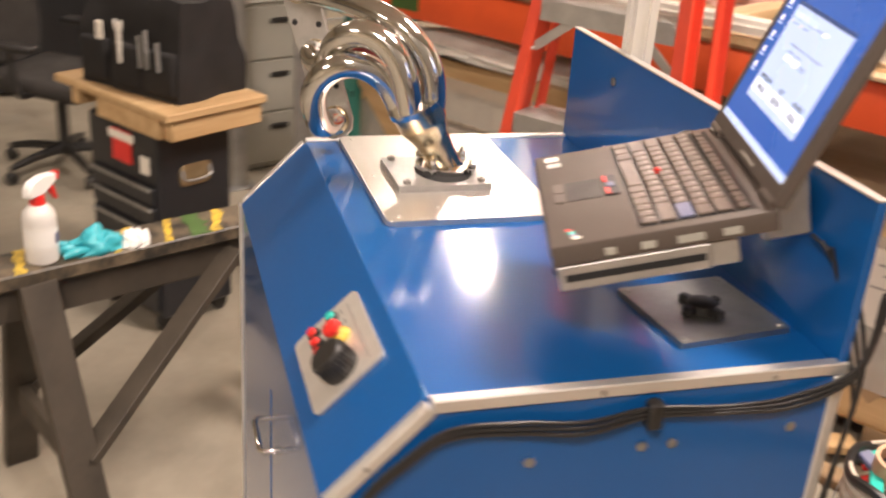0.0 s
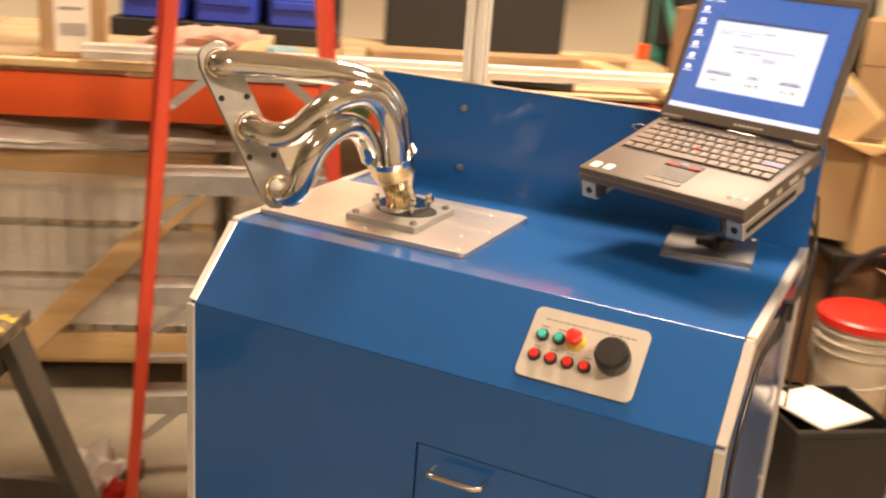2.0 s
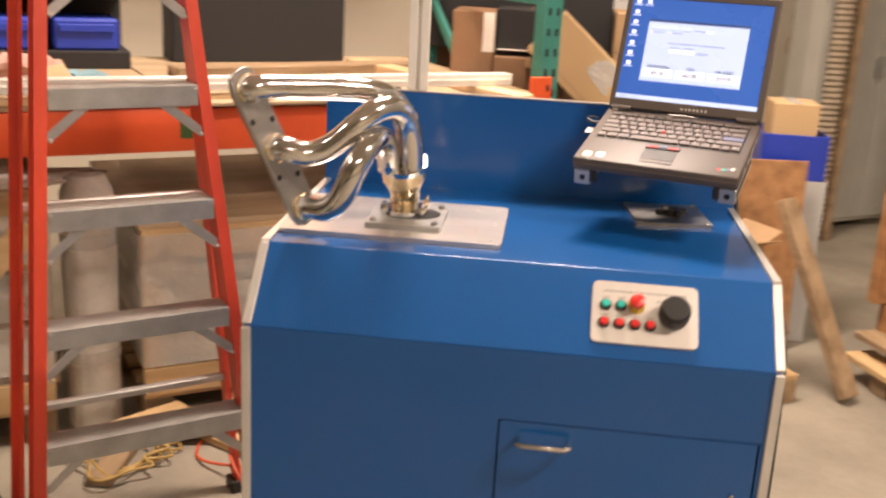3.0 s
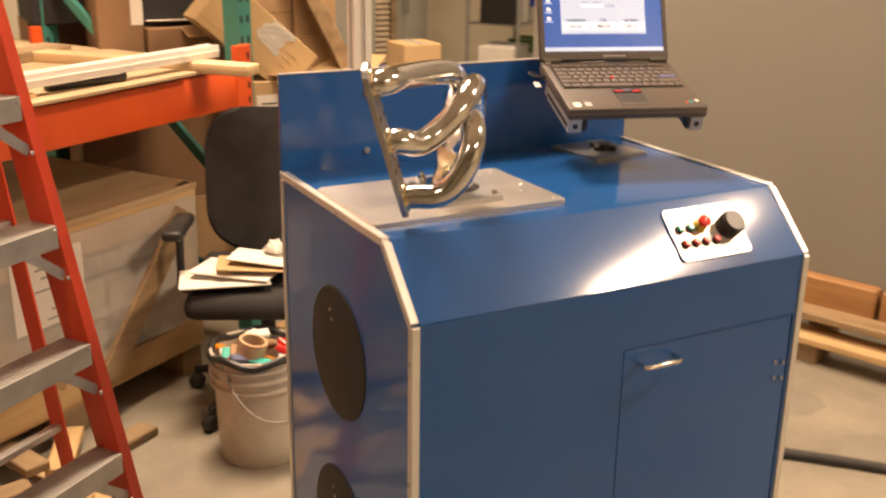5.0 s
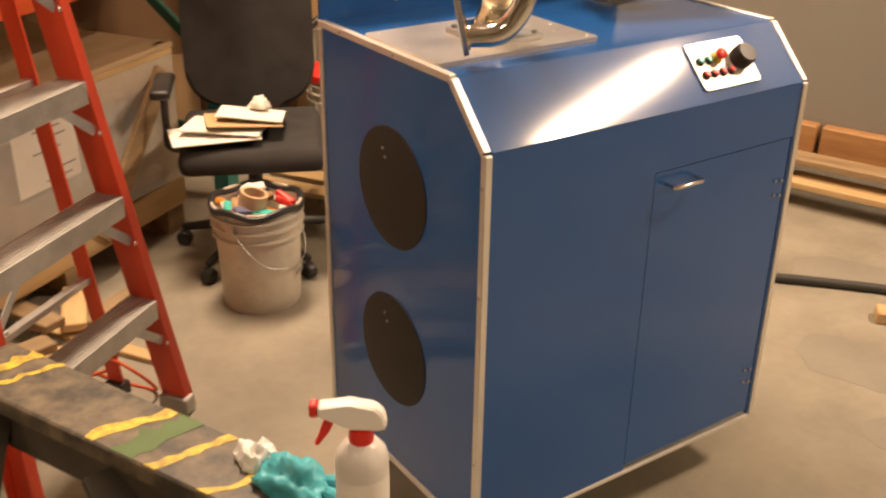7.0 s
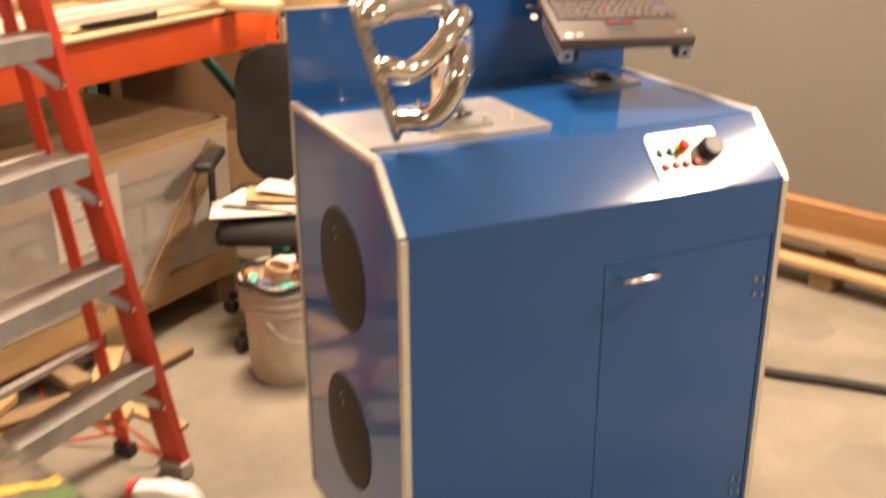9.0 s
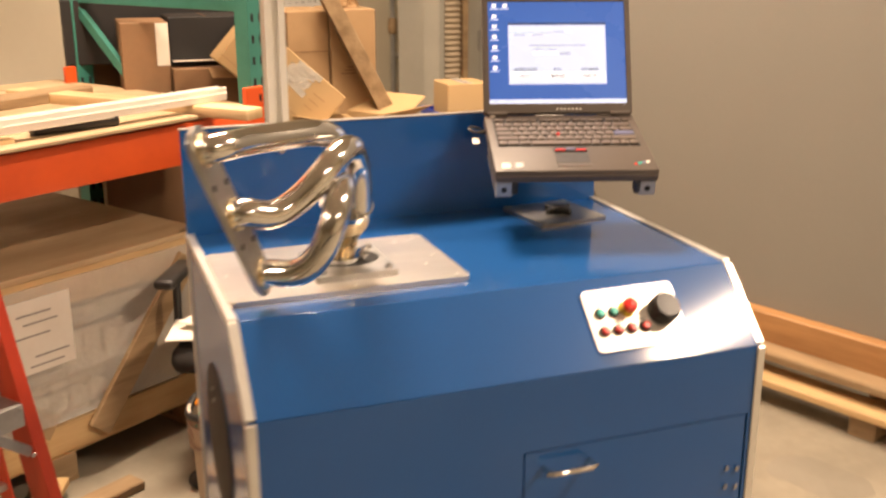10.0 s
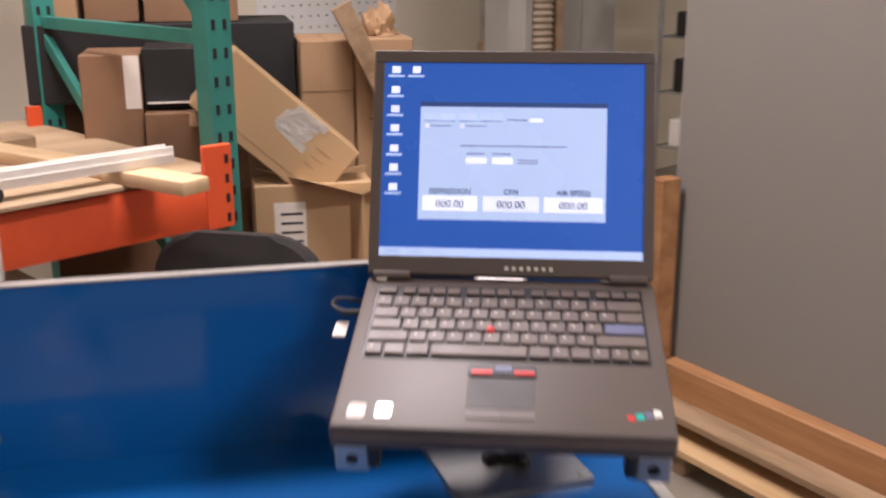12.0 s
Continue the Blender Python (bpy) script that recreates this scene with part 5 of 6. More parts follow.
tape = thing("tape_roll", pose(1.98, 1.43, 0.365, 12, -8, 0), "tan adhesive tape roll lying on bucket rubbish", "tape roll")
part("ring", lathe([(0.036, 0), (0.046, 0), (0.046, 0.05), (0.036, 0.05), (0.036, 0)], 32), M["tan"], tape)
random.seed(5)
scrap_mats = ["redplastic", "paper", "black", "orangeplastic", "greenplastic", "paper", "bluekey", "card", "redplastic", "black", "paper", "redplastic"]
for k in range(26):
    a, r = random.uniform(0, 6.28), 0.115 * math.sqrt(random.random())
    mt = scrap_mats[k % len(scrap_mats)]
    m = pose(2.02 + r * math.cos(a), 1.395 + r * math.sin(a), 0.325 + random.uniform(0, 0.05), random.uniform(-35, 35), random.uniform(-40, 40), random.uniform(0, 360))
    s_ = solid("rubbish_scrap", box(-random.uniform(0.02, 0.05), random.uniform(0.02, 0.05), -0.016, 0.016, -0.006, 0.014, 0.004), M[mt], "scrap of coloured packaging in the bucket", "rubbish", "bucket rubbish", m=m)


# ---- office chairs ----
def office_chair(m, label):
    t = thing("office_chair", m, label, "chair", "office chairs")
    b = box(-0.25, 0.25, -0.24, 0.23, 0.42, 0.5, 0.035, seg=4)
    for v in b.verts:
        if v.co.y < -0.15:
            v.co.z -= 0.35 * (-0.15 - v.co.y)
    part("seat", b, M["fabric"], t, "padded black fabric seat")
    out = rounded(0.48, 0.52, 0.14, 8)
    b = prism(out, "y", -0.03, 0.035, 0.018)
    for v in b.verts:
        v.co.y += -0.35 * v.co.x ** 2 * -1 - 0.12 * (v.co.z) ** 2
    b.transform(pose(0, 0.27, 0.762, -9, 0, 0))
    part("backrest", b, M["fabric"], t, "tall rounded black backrest")
    part("back_bar", tube([(0, 0.1, 0.4), (0, 0.27, 0.41), (0, 0.325, 0.5), (0, 0.315, 0.7)], 0.018, 10), M["black"], t)
    part("column", tube([(0, 0, 0.08), (0, 0, 0.43)], 0.026, 16), M["black"], t)
    for s_ in (-1, 1):
        part("arm_post", tube([(s_ * 0.2, 0.0, 0.42), (s_ * 0.29, 0.0, 0.43), (s_ * 0.3, 0.02, 0.5), (s_ * 0.3, 0.03, 0.63)], 0.014, 10), M["black"], t)
        part("arm_pad", box(s_ * 0.3 - 0.035, s_ * 0.3 + 0.035, -0.1, 0.15, 0.63, 0.665, 0.014, seg=3), M["black"], t, "black arm pad")
    for k in range(5):
        a = 2 * math.pi * k / 5 + 0.3
        d = Vector((math.cos(a), math.sin(a), 0))
        part("base_leg", tube([(0, 0, 0.11), d * 0.16 + Vector((0, 0, 0.1)), d * 0.3 + Vector((0, 0, 0.075))], [0.024, 0.02, 0.014], 10), M["black"], t)
        part("castor", lathe([(0, -0.02), (0.024, -0.02), (0.03, -0.012), (0.03, 0.012), (0.024, 0.02), (0, 0.02)], 16, m=Matrix.Translation(d * 0.3 + Vector((0, 0, 0.03))) @ Matrix.Rotation(a, 4, "Z") @ pose(0, 0, 0, 90, 0, 0)), M["black"], t)
    return t


CH = pose(2.36, 1.245, 0, 0, 0, -115)
office_chair(CH, "worn black office chair with papers on its seat")
office_chair(pose(-0.05, 4.75, 0, 0, 0, 60), "black office chair by the tool chest")
for k, (dx, dy, rz, w, d, mt, lb) in enumerate(((-0.13, -0.1, 10, 0.3, 0.22, "paper", "white sheet of paper on the chair seat"), (-0.09, -0.06, -14, 0.28, 0.2, "paper", "white sheet of paper on the chair seat"), (-0.03, -0.05, 6, 0.26, 0.2, "cardlight", "flat tan cardboard piece on the chair seat"), (0.0, -0.03, -6, 0.23, 0.18, "paper", "worn pale notepad on the chair seat"))):
    solid("paper_sheet", box(-w / 2, w / 2, -d / 2, d / 2, 0, 0.006, 0.002), M[mt], lb, "paper", "papers on the chair", m=CH @ pose(dx, dy, 0.502 + 0.016 * k, -3 - k, 2 * k, rz))
solid("crumpled_tissue", cloth(0.07, 0.06, 0.035, 7.7), M["paper"], "crumpled white tissue on the papers", "paper", m=CH @ pose(0.03, 0.02, 0.56))

# ---- sawhorse with bottle and glove ----
SH_ = pose(0.316, 2.223, 0, 0, 0, 24.3)
saw = thing("sawhorse", SH_, "scuffed dark wooden sawhorse with yellow paint marks", "sawhorse")
plank = part("plank", box(-0.62, 0.565, -0.066, 0.066, 0.688, 0.725, 0.004), M["sawtop"], saw, "scuffed black top board")
random.seed(12)
for x_, w_, s_, mt in ((0.49, 0.035, 0.35, "yellow"), (0.44, 0.018, 0.4, "yellow"), (0.17, 0.03, 0.5, "yellow"), (0.1, 0.06, 0.2, "greentape"), (0.04, 0.022, 0.4, "yellow"), (-0.08, 0.02, 0.5, "yellow"), (-0.33, 0.03, 0.3, "yellow")):
    pts = []
    for k in range(9):
        v = -0.064 + 0.128 * k / 8
        pts.append((x_ + s_ * v + random.uniform(-0.006, 0.006), v))
    pts += [(u + w_ * random.uniform(0.55, 1.1), v) for u, v in reversed(pts)]
    part("paint_mark", prism(pts, "z", 0.7249, 0.7258), M[mt], plank, "rough painted stripe")
part("apron", box(-0.55, 0.53, -0.045, -0.025, 0.6, 0.688, 0.003), M["legwood"], saw)
part("apron", box(-0.55, 0.53, 0.025, 0.045, 0.6, 0.688, 0.003), M["legwood"], saw)
for x_ in (-0.3, 0.48):
    for s_ in (-1, 1):
        part("leg", beam((x_, s_ * 0.05, 0.69), (x_ + 0.02, s_ * 0.29, 0.0), 0.085, 0.036, 0.003, up=(0, 1, 0.3)), M["legwood"], saw, "dark timber leg")
    part("tie", beam((x_ + 0.012, -0.2, 0.27), (x_ + 0.012, 0.2, 0.27), 0.03, 0.07), M["legwood"], saw)
for s_ in (-1, 1):
    part("brace", beam((-0.27, s_ * 0.19, 0.28), (0.2, s_ * 0.06, 0.66), 0.06, 0.025), M["legwood"], saw, "diagonal brace")

spray = thing("spray_bottle", pose(0.078, 2.100, 0.725, 0, 0, 55) @ Matrix.Scale(0.8, 4), "white trigger spray bottle with red nozzle", "bottle")
part("body", lathe([(0, 0), (0.041, 0), (0.0455, 0.004), (0.0465, 0.02), (0.0465, 0.132), (0.043, 0.151), (0.03, 0.168), (0.018, 0.175), (0.016, 0.18), (0, 0.18)], 32), M["bottle"], spray, "translucent white bottle")
part("collar", lathe([(0, 0.172), (0.021, 0.172), (0.022, 0.178), (0.02, 0.198), (0.0, 0.198)], 24), M["redplastic"], spray, "red screw collar")
b = prism([(-0.045, 0.205), (-0.035, 0.198), (0.02, 0.198), (0.03, 0.215), (0.072, 0.222), (0.072, 0.246), (0.02, 0.25), (-0.025, 0.246), (-0.04, 0.23)], "y", -0.015, 0.015, 0.005)
part("head", b, M["white"], spray, "white spray head")
part("nozzle", box(0.072, 0.086, -0.012, 0.012, 0.222, 0.247, 0.003), M["redplastic"], spray, "red nozzle")
part("trigger", prism([(0.042, 0.218), (0.062, 0.218), (0.066, 0.195), (0.08, 0.165), (0.073, 0.163), (0.054, 0.19)], "y", -0.008, 0.008, 0.002), M["redplastic"], spray, "red trigger")
lab = part("label", lathe([(0.0468, 0.05), (0.047, 0.05), (0.047, 0.11), (0.0468, 0.11)], 32), M["white"], spray)
part("label_mark", box(0.036, 0.048, -0.02, 0.012, 0.06, 0.09, 0.001, pose(0, 0, 0, 0, 0, -60)), M["bluekey"], spray, "blue and red label mark")
glove = thing("rubber_glove", pose(0.195, 2.15, 0.725, 0, 0, 25), "crumpled teal rubber glove with white cuff", "glove")
part("palm", cloth(0.13, 0.08, 0.045, 1.3), M["teal"], glove, "teal glove body").data.set_sharp_from_angle(angle=radians(85))
for k in range(3):
    part("finger", tube([(-0.03 - 0.01 * k, -0.02 + 0.02 * k, 0.012), (-0.065 - 0.008 * k, -0.03 + 0.03 * k, 0.016), (-0.09, -0.028 + 0.034 * k, 0.009)], [0.009, 0.011, 0.007], 10), M["teal"], glove, "limp teal finger")
part("cuff", cloth(0.07, 0.06, 0.03, 4.2, m=pose(0.085, -0.02, 0)), M["white"], glove, "white inside-out cuff")

# ---- tool chest corner ----
TC = pose(0.351, 3.02, 0, 0, 0, 34)
chest = thing("tool_chest", TC @ Matrix.Diagonal((1, 0.82, 1, 1)), "black rolling tool chest with drawers and side handles", "tool chest")
part("lower_body", box(0, 0.29, 0.0, 0.47, 0.06, 0.36, 0.008), M["toolblack"], chest)
part("upper_body", box(0, 0.29, 0.0, 0.47, 0.364, 0.715, 0.008), M["toolblack"], chest)
for k, z in enumerate((0.09, 0.19, 0.29, 0.4, 0.47)):
    dr = part("drawer", box(-0.012, 0.0, 0.02, 0.45, z, z + (0.09 if k < 3 else 0.062), 0.003), M["toolblack"], chest)
    part("pull", box(-0.022, -0.012, 0.03, 0.44, z + (0.078 if k < 3 else 0.05), z + (0.09 if k < 3 else 0.062), 0.002), M["galv"], dr, "bright metal pull strip")
part("badge", box(-0.004, 0.0, 0.17, 0.3, 0.58, 0.69, 0.001), M["redplastic"], chest, "red and white brand plate")
part("badge", box(-0.005, -0.001, 0.05, 0.11, 0.57, 0.63, 0.001), M["paper"], chest, "white sticker")
part("badge", box(-0.006, -0.002, 0.15, 0.32, 0.655, 0.685, 0.001), M["paper"], chest, "white sticker")
for z in (0.56, 0.28):
    hd = part("side_handle", prism([(0.145 + u, z + v) for u, v in rounded(0.13, 0.075, 0.025)], "y", -0.004, 0.0, 0.001), M["brass"], chest, "oval metal handle plate")
    part("grip", tube([(0.09, -0.004, z + 0.02), (0.1, -0.02, z - 0.012), (0.19, -0.02, z - 0.012), (0.2, -0.004, z + 0.02)], 0.005, 8), M["galv"], hd)
for wx, wy in ((0.03, 0.05), (0.26, 0.05), (0.03, 0.42), (0.26, 0.42)):
    part("wheel", lathe([(0, -0.012), (0.03, -0.012), (0.033, 0), (0.03, 0.012), (0, 0.012)], 18, m=pose(wx, wy, 0.033, 90, 0, 0)), M["black"], chest)
board = thing("bench_board", TC, "pine board with battens lying on the tool chest", "board")
part("top", box(-0.03, 0.37, -0.1, 0.53, 0.785, 0.812, 0.004), M["pine"], board, "plywood-faced board")
part("batten", box(0.0, 0.36, -0.085, -0.045, 0.715, 0.785, 0.004), M["pine"], board)
part("batten", box(-0.02, 0.015, -0.04, 0.3, 0.715, 0.785, 0.004), M["pine"], board)
part("batten", box(0.0, 0.36, 0.44, 0.48, 0.715, 0.785, 0.004), M["pine"], board)
bag = thing("tool_bag", TC @ pose(0.18, 0.2, 0.812, 0, 0, 8), "black nylon tool bag with hand tools in its pockets", "bag")
b = bmesh.new()
bmesh.ops.create_cube(b, size=1.0, matrix=Matrix.Translation((0, 0, 0.15)) @ Matrix.Diagonal((0.3, 0.44, 0.3, 1)))
bmesh.ops.subdivide_edges(b, edges=b.edges[:], cuts=7, use_grid_fill=True)
for v in b.verts:
    f = 1 - 0.25 * (v.co.z / 0.3) ** 2
    n_ = noise.noise(v.co * 9)
    v.co = Vector((v.co.x * f * (1 + 0.1 * n_), v.co.y * (0.8 + 0.2 * f) * (1 + 0.06 * n_), max(0, v.co.z + 0.03 * n_ * (v.co.z > 0.05))))
part("body", b, M["nylon"], bag, "slumped black bag body")
for s_ in (-1, 1):
    part("strap", tube([(s_ * 0.06, -0.12, 0.28), (s_ * 0.07, -0.1, 0.4), (s_ * 0.05, 0.0, 0.45), (s_ * 0.07, 0.1, 0.4), (s_ * 0.06, 0.12, 0.28)], 0.012, 10), M["nylon"], bag, "carrying strap")
for y_ in (-0.15, 0.0, 0.15):
    part("pocket", box(-0.165, -0.13, y_ - 0.06, y_ + 0.06, 0.02, 0.16, 0.012, seg=3), M["nylon"], bag, "side pocket")
# White non-metal colour paints the bright reflection of the chrome wrench.
part("wrench", prism([(0.0, 0.1), (0.012, 0.1), (0.014, 0.2), (0.026, 0.215), (0.024, 0.24), (0.012, 0.228), (0.002, 0.228), (-0.008, 0.24), (-0.012, 0.216), (-0.002, 0.2)], "x", -0.18, -0.174, 0.001), M["whitealu"], bag, "chrome open-end wrench, coloured white for its bright sheen")
for y_, h_ in ((-0.08, 0.2), (-0.11, 0.22), (-0.16, 0.19)):
    part("tool", tube([(-0.17, y_, 0.1), (-0.168, y_ + 0.008, h_)], 0.007, 10), M["galv"], bag, "metal hand tool")
part("pocket_label", box(-0.172, -0.166, 0.09, 0.12, 0.16, 0.22, 0.002), M["paper"], bag, "white stitched label")
for y_, x_, mt in ((0.05, 0.0, "galv"), (-0.05, 0.03, "redplastic"), (0.12, -0.02, "galv"), (-0.12, 0.0, "oldwood"), (0.0, -0.03, "black")):
    part("tool", tube([(x_, y_, 0.26), (x_ - 0.02, y_ + 0.02, 0.38)], 0.012, 10), M[mt], bag, "tool handle standing out of the bag")

strut = thing("strut_post", pose(0.98, 4.09, 0), "slotted grey steel post standing by the rack", "post", "grey posts")
part("channel", prism([(-0.035, -0.03), (0.035, -0.03), (0.035, 0.03), (0.02, 0.03), (0.02, -0.018), (-0.02, -0.018), (-0.02, 0.03), (-0.035, 0.03)], "z", 0, 3.2), M["galv"], strut)
part("base_plate", box(-0.07, 0.07, -0.07, 0.07, 0, 0.008, 0.001), M["galv"], strut)
copy_thing(strut, pose(0.73, 4.45, 0, 0, 0, 20))
cab = thing("filing_cabinet", pose(0.95, 4.72, 0, 0, 0, 25), "pale grey metal filing cabinet", "cabinet")
part("body", box(-0.2, 0.2, 0, 0.5, 0, 0.82, 0.006), M["greymetal"], cab)
part("top", box(-0.22, 0.24, -0.02, 0.52, 0.82, 0.85, 0.004), M["white"], cab, "white worktop")
for k in range(3):
    dr = part("drawer", box(-0.19, 0.19, -0.014, 0.0, 0.03 + 0.26 * k, 0.28 + 0.26 * k, 0.003), M["greymetal"], cab)
    part("pull", box(-0.05, 0.05, -0.026, -0.014, 0.2 + 0.26 * k, 0.225 + 0.26 * k, 0.003), M["black"], dr, "dark drawer pull")
wire = thing("wire_shelf", pose(1.38, 4.55, 0, 0, 0, 25), "chrome wire shelving with small parts", "shelving")
for sx in (-0.17, 0.17):
    for sy in (-0.17, 0.17):
        part("post", tube([(sx, sy, 0), (sx, sy, 1.5)], 0.012, 10), M["galv"], wire)
for z in (0.15, 0.45, 0.75, 1.05, 1.35):
    for k in range(9):
        part("wire", tube([(-0.17 + 0.0425 * k, -0.17, z), (-0.17 + 0.0425 * k, 0.17, z)], 0.003, 6), M["galv"], wire)
    for sy in (-0.17, 0.17):
        part("rail", tube([(-0.17, sy, z), (0.17, sy, z)], 0.005, 6), M["galv"], wire)
dk = thing("dark_cabinet", pose(-0.36, 6.0, 0, 0, 0, 4), "tall black cabinet against the far side", "cabinet")
part("body", box(-0.6, 0.5, 0, 0.5, 0.02, 1.5, 0.01), M["toolblack"], dk)
for s_ in (-1, 1):
    dd = part("door", box(-0.05 + s_ * 0.27 - 0.265, -0.05 + s_ * 0.27 + 0.265, -0.016, 0.0, 0.05, 1.47, 0.004), M["toolblack"], dk)
    part("handle", tube([(-0.05 + s_ * 0.04, -0.016, 0.8), (-0.05 + s_ * 0.04, -0.04, 0.82), (-0.05 + s_ * 0.04, -0.04, 0.96), (-0.05 + s_ * 0.04, -0.016, 0.98)], 0.006, 8), M["galv"], dd)


# ---- things on the rack ----
def on_rack(s_, d_, z=1.152, rz=0):
    return RK @ pose(-s_, d_, z, 0, 0, rz)


rail = thing("aluminium_rail", on_rack(1.2, -0.06, 1.192, 1), "long slotted white aluminium rail lying on the shelf", "rail")
part("web", box(-1.02, 1.02, -0.016, 0.017, 0.018, 0.027, 0.001), M["alu"], rail)
part("side_wall", box(-1.02, 1.02, -0.021, -0.016, 0, 0.045, 0.0015), M["whitealu"], rail)
part("side_wall", box(-1.02, 1.02, 0.017, 0.022, 0, 0.045, 0.0015), M["whitealu"], rail)
part("rib", box(-1.02, 1.02, -0.0235, -0.021, 0.02, 0.025, 0.0005), M["whitealu"], rail)
for s_, d0, d1, z, lb in ((0.30, -0.28, 0.83, 1.152, "pine plank across the shelf end"), (1.75, -0.02, 0.9, 1.152, "pine plank lying across the shelf")):
    pl = thing("wood_plank", on_rack(s_, 0, z, 10.5 if s_ < 1 else -3), lb, "plank", "planks on the rack")
    part("board", box(-0.045, 0.045, d0, d1, 0, 0.038, 0.006, seg=2), M["pine2"], pl)
pl = thing("wood_plank", on_rack(0.75, 0.62, 1.152, 6), "old plank lying along the shelf", "plank", "planks on the rack")
part("board", box(-0.55, 0.5, -0.06, 0.06, 0, 0.04, 0.005), M["oldwood"], pl)
sh = thing("plywood_offcut", on_rack(0.86, 0.0, 1.152, 2), "thin plywood offcut overhanging the shelf edge", "board")
part("sheet", box(-0.5, 0.5, -0.13, 0.18, 0.0, 0.012, 0.002), M["ply"], sh)
fm = thing("foam_bar", on_rack(0.77, -0.03, 1.164, -9), "black foam-covered bar on the plywood", "bar")
part("sleeve", box(-0.14, 0.14, -0.025, 0.025, 0, 0.036, 0.012, seg=3), M["black"], fm)
parcel = carton(-0.1, 0.1, -0.075, 0.075, 0, 0.3, M["card"], "small brown carton with a barcode label", on_rack(2.27, 0.05, 1.179, 8))
part("paper_label", box(-0.055, 0.055, -0.0762, -0.0752, 0.02, 0.2, 0), M["paper"], parcel, "white label with a barcode")
for k in range(9):
    part("barcode_bar", box(-0.04 + 0.009 * k, -0.036 + 0.009 * k + 0.002 * (k % 3), -0.0768, -0.0763, 0.07, 0.11, 0), M["greyink"], parcel)
part("printed_bar", box(-0.04, 0.03, -0.0768, -0.0763, 0.15, 0.16, 0), M["greyink"], parcel)
for k in range(4):
    bk = solid("magazine", box(-0.19 + 0.01 * k, 0.17, -0.12, 0.12 - 0.01 * k, 0, 0.017, 0.003), M["paper"] if k != 3 else M["card"], "pile of papers and a magazine on the shelf", "paper", "papers on the rack", m=on_rack(2.95, 0.18, 1.152 + 0.0175 * k, 8 - 5 * k))
solid("rag", cloth(0.5, 0.24, 0.08, 2.2), M["pink"], "crumpled faded pink rag on the shelf", "cloth", m=on_rack(1.9, 0.58, 1.152, 8))
solid("rag", cloth(0.16, 0.1, 0.03, 5.2), M["tealrag"], "small pale blue rag beside the pink one", "cloth", m=on_rack(1.62, 0.5, 1.152, 15))
tray = thing("bin_tray", on_rack(1.85, 0.95, 1.152, -3), "black tray holding blue plastic parts bins", "tray")
part("base", box(-0.45, 0.45, -0.15, 0.15, 0, 0.07, 0.006), M["blackbox"], tray)
part("back", box(-0.45, 0.45, 0.14, 0.16, 0.07, 0.45, 0.004), M["blackbox"], tray)
for k in range(3):
    xb = -0.29 + 0.29 * k
    bn = part("bin", box(xb - 0.12, xb + 0.12, -0.14, 0.12, 0.07, 0.19, 0.01), M["bluebin"], tray, "blue plastic bin")
    part("bin_lip", box(xb - 0.1, xb + 0.1, -0.152, -0.14, 0.14, 0.17, 0.003), M["bluebin"], bn)
part("upper_shelf", box(-0.45, 0.45, -0.1, 0.16, 0.26, 0.28, 0.003), M["blackbox"], tray)
for k in range(3):
    xb = -0.29 + 0.29 * k
    part("bin", box(xb - 0.12, xb + 0.12, -0.12, 0.12, 0.28, 0.4, 0.01), M["bluebin"], tray, "blue plastic bin")
carton(-0.38, 0.38, -0.1, 0.1, 0, 0.36, M["blackbox"], "large matt black carton on the shelf", on_rack(0.82, 1.09, 1.152, 0), name="black_box", tape=False)
carton(-0.36, 0.36, -0.09, 0.09, 0, 0.14, M["blackbox"], "flat matt black carton on the shelf", on_rack(0.83, 1.09, 1.514, 0), name="black_box", tape=False)
solid("foam_sheet", cloth(1.2, 0.8, 0.045, 6.3), M["foam"], "rumpled white foam sheet spread on the crate lid", "packing foam", m=RK @ pose(-2.45, 0.45, 0.881))
solid("plastic_film", cloth(1.42, 0.3, 0.06, 3.7), M["foam"], "crumpled white plastic film along the crate edge", "packing film", m=RK @ pose(-2.5, 0.1, 0.882))
solid("cloth", cloth(0.2, 0.16, 0.11, 9.4), M["maroon"], "maroon cloth lying on the crate", "cloth", m=RK @ pose(-3.1, 0.09, 0.88))
hang = thing("hanging_cloth", RK @ pose(-3.1, 0.0, 0.7), "maroon cloth hanging over the crate rail", "cloth")
b = bmesh.new()
grid = [[b.verts.new((-0.1 + 0.2 * i / 10 + 0.012 * math.sin(j), -0.035 - 0.012 * math.sin(i * 1.3) - 0.006 * j * 0.2, 0.0 + 0.2 * j / 6)) for i in range(11)] for j in range(7)]
gridb = [[b.verts.new(v.co + Vector((0, 0.008, 0))) for v in row] for row in grid]
for g in (grid, gridb):
    for j in range(6):
        for i in range(10):
            b.faces.new((g[j][i], g[j][i + 1], g[j + 1][i + 1], g[j + 1][i]))
part("drape", b, M["maroon"], hang)


# ---- back wall fittings ----
WALL_Y = 2.2
peg = thing("pegboard", RK @ pose(2.2, WALL_Y - 0.012, 1.15, 0, 0, 0), "white pegboard with hooks on the wall", "pegboard")
part("sheet", box(-0.5, 0.5, 0, 0.01, -0.1, 0.9, 0.001), M["white"], peg)
# Peg holes: small black discs painted for their inner shade.
for i in range(16):
    for j in range(14):
        part("hole", lathe([(0, 0), (0.006, 0), (0.006, 0.001), (0, 0.001)], 8, m=pose(-0.45 + 0.06 * i, 0, -0.06 + 0.06 * j, 90, 0, 0)), M["dark"], peg)
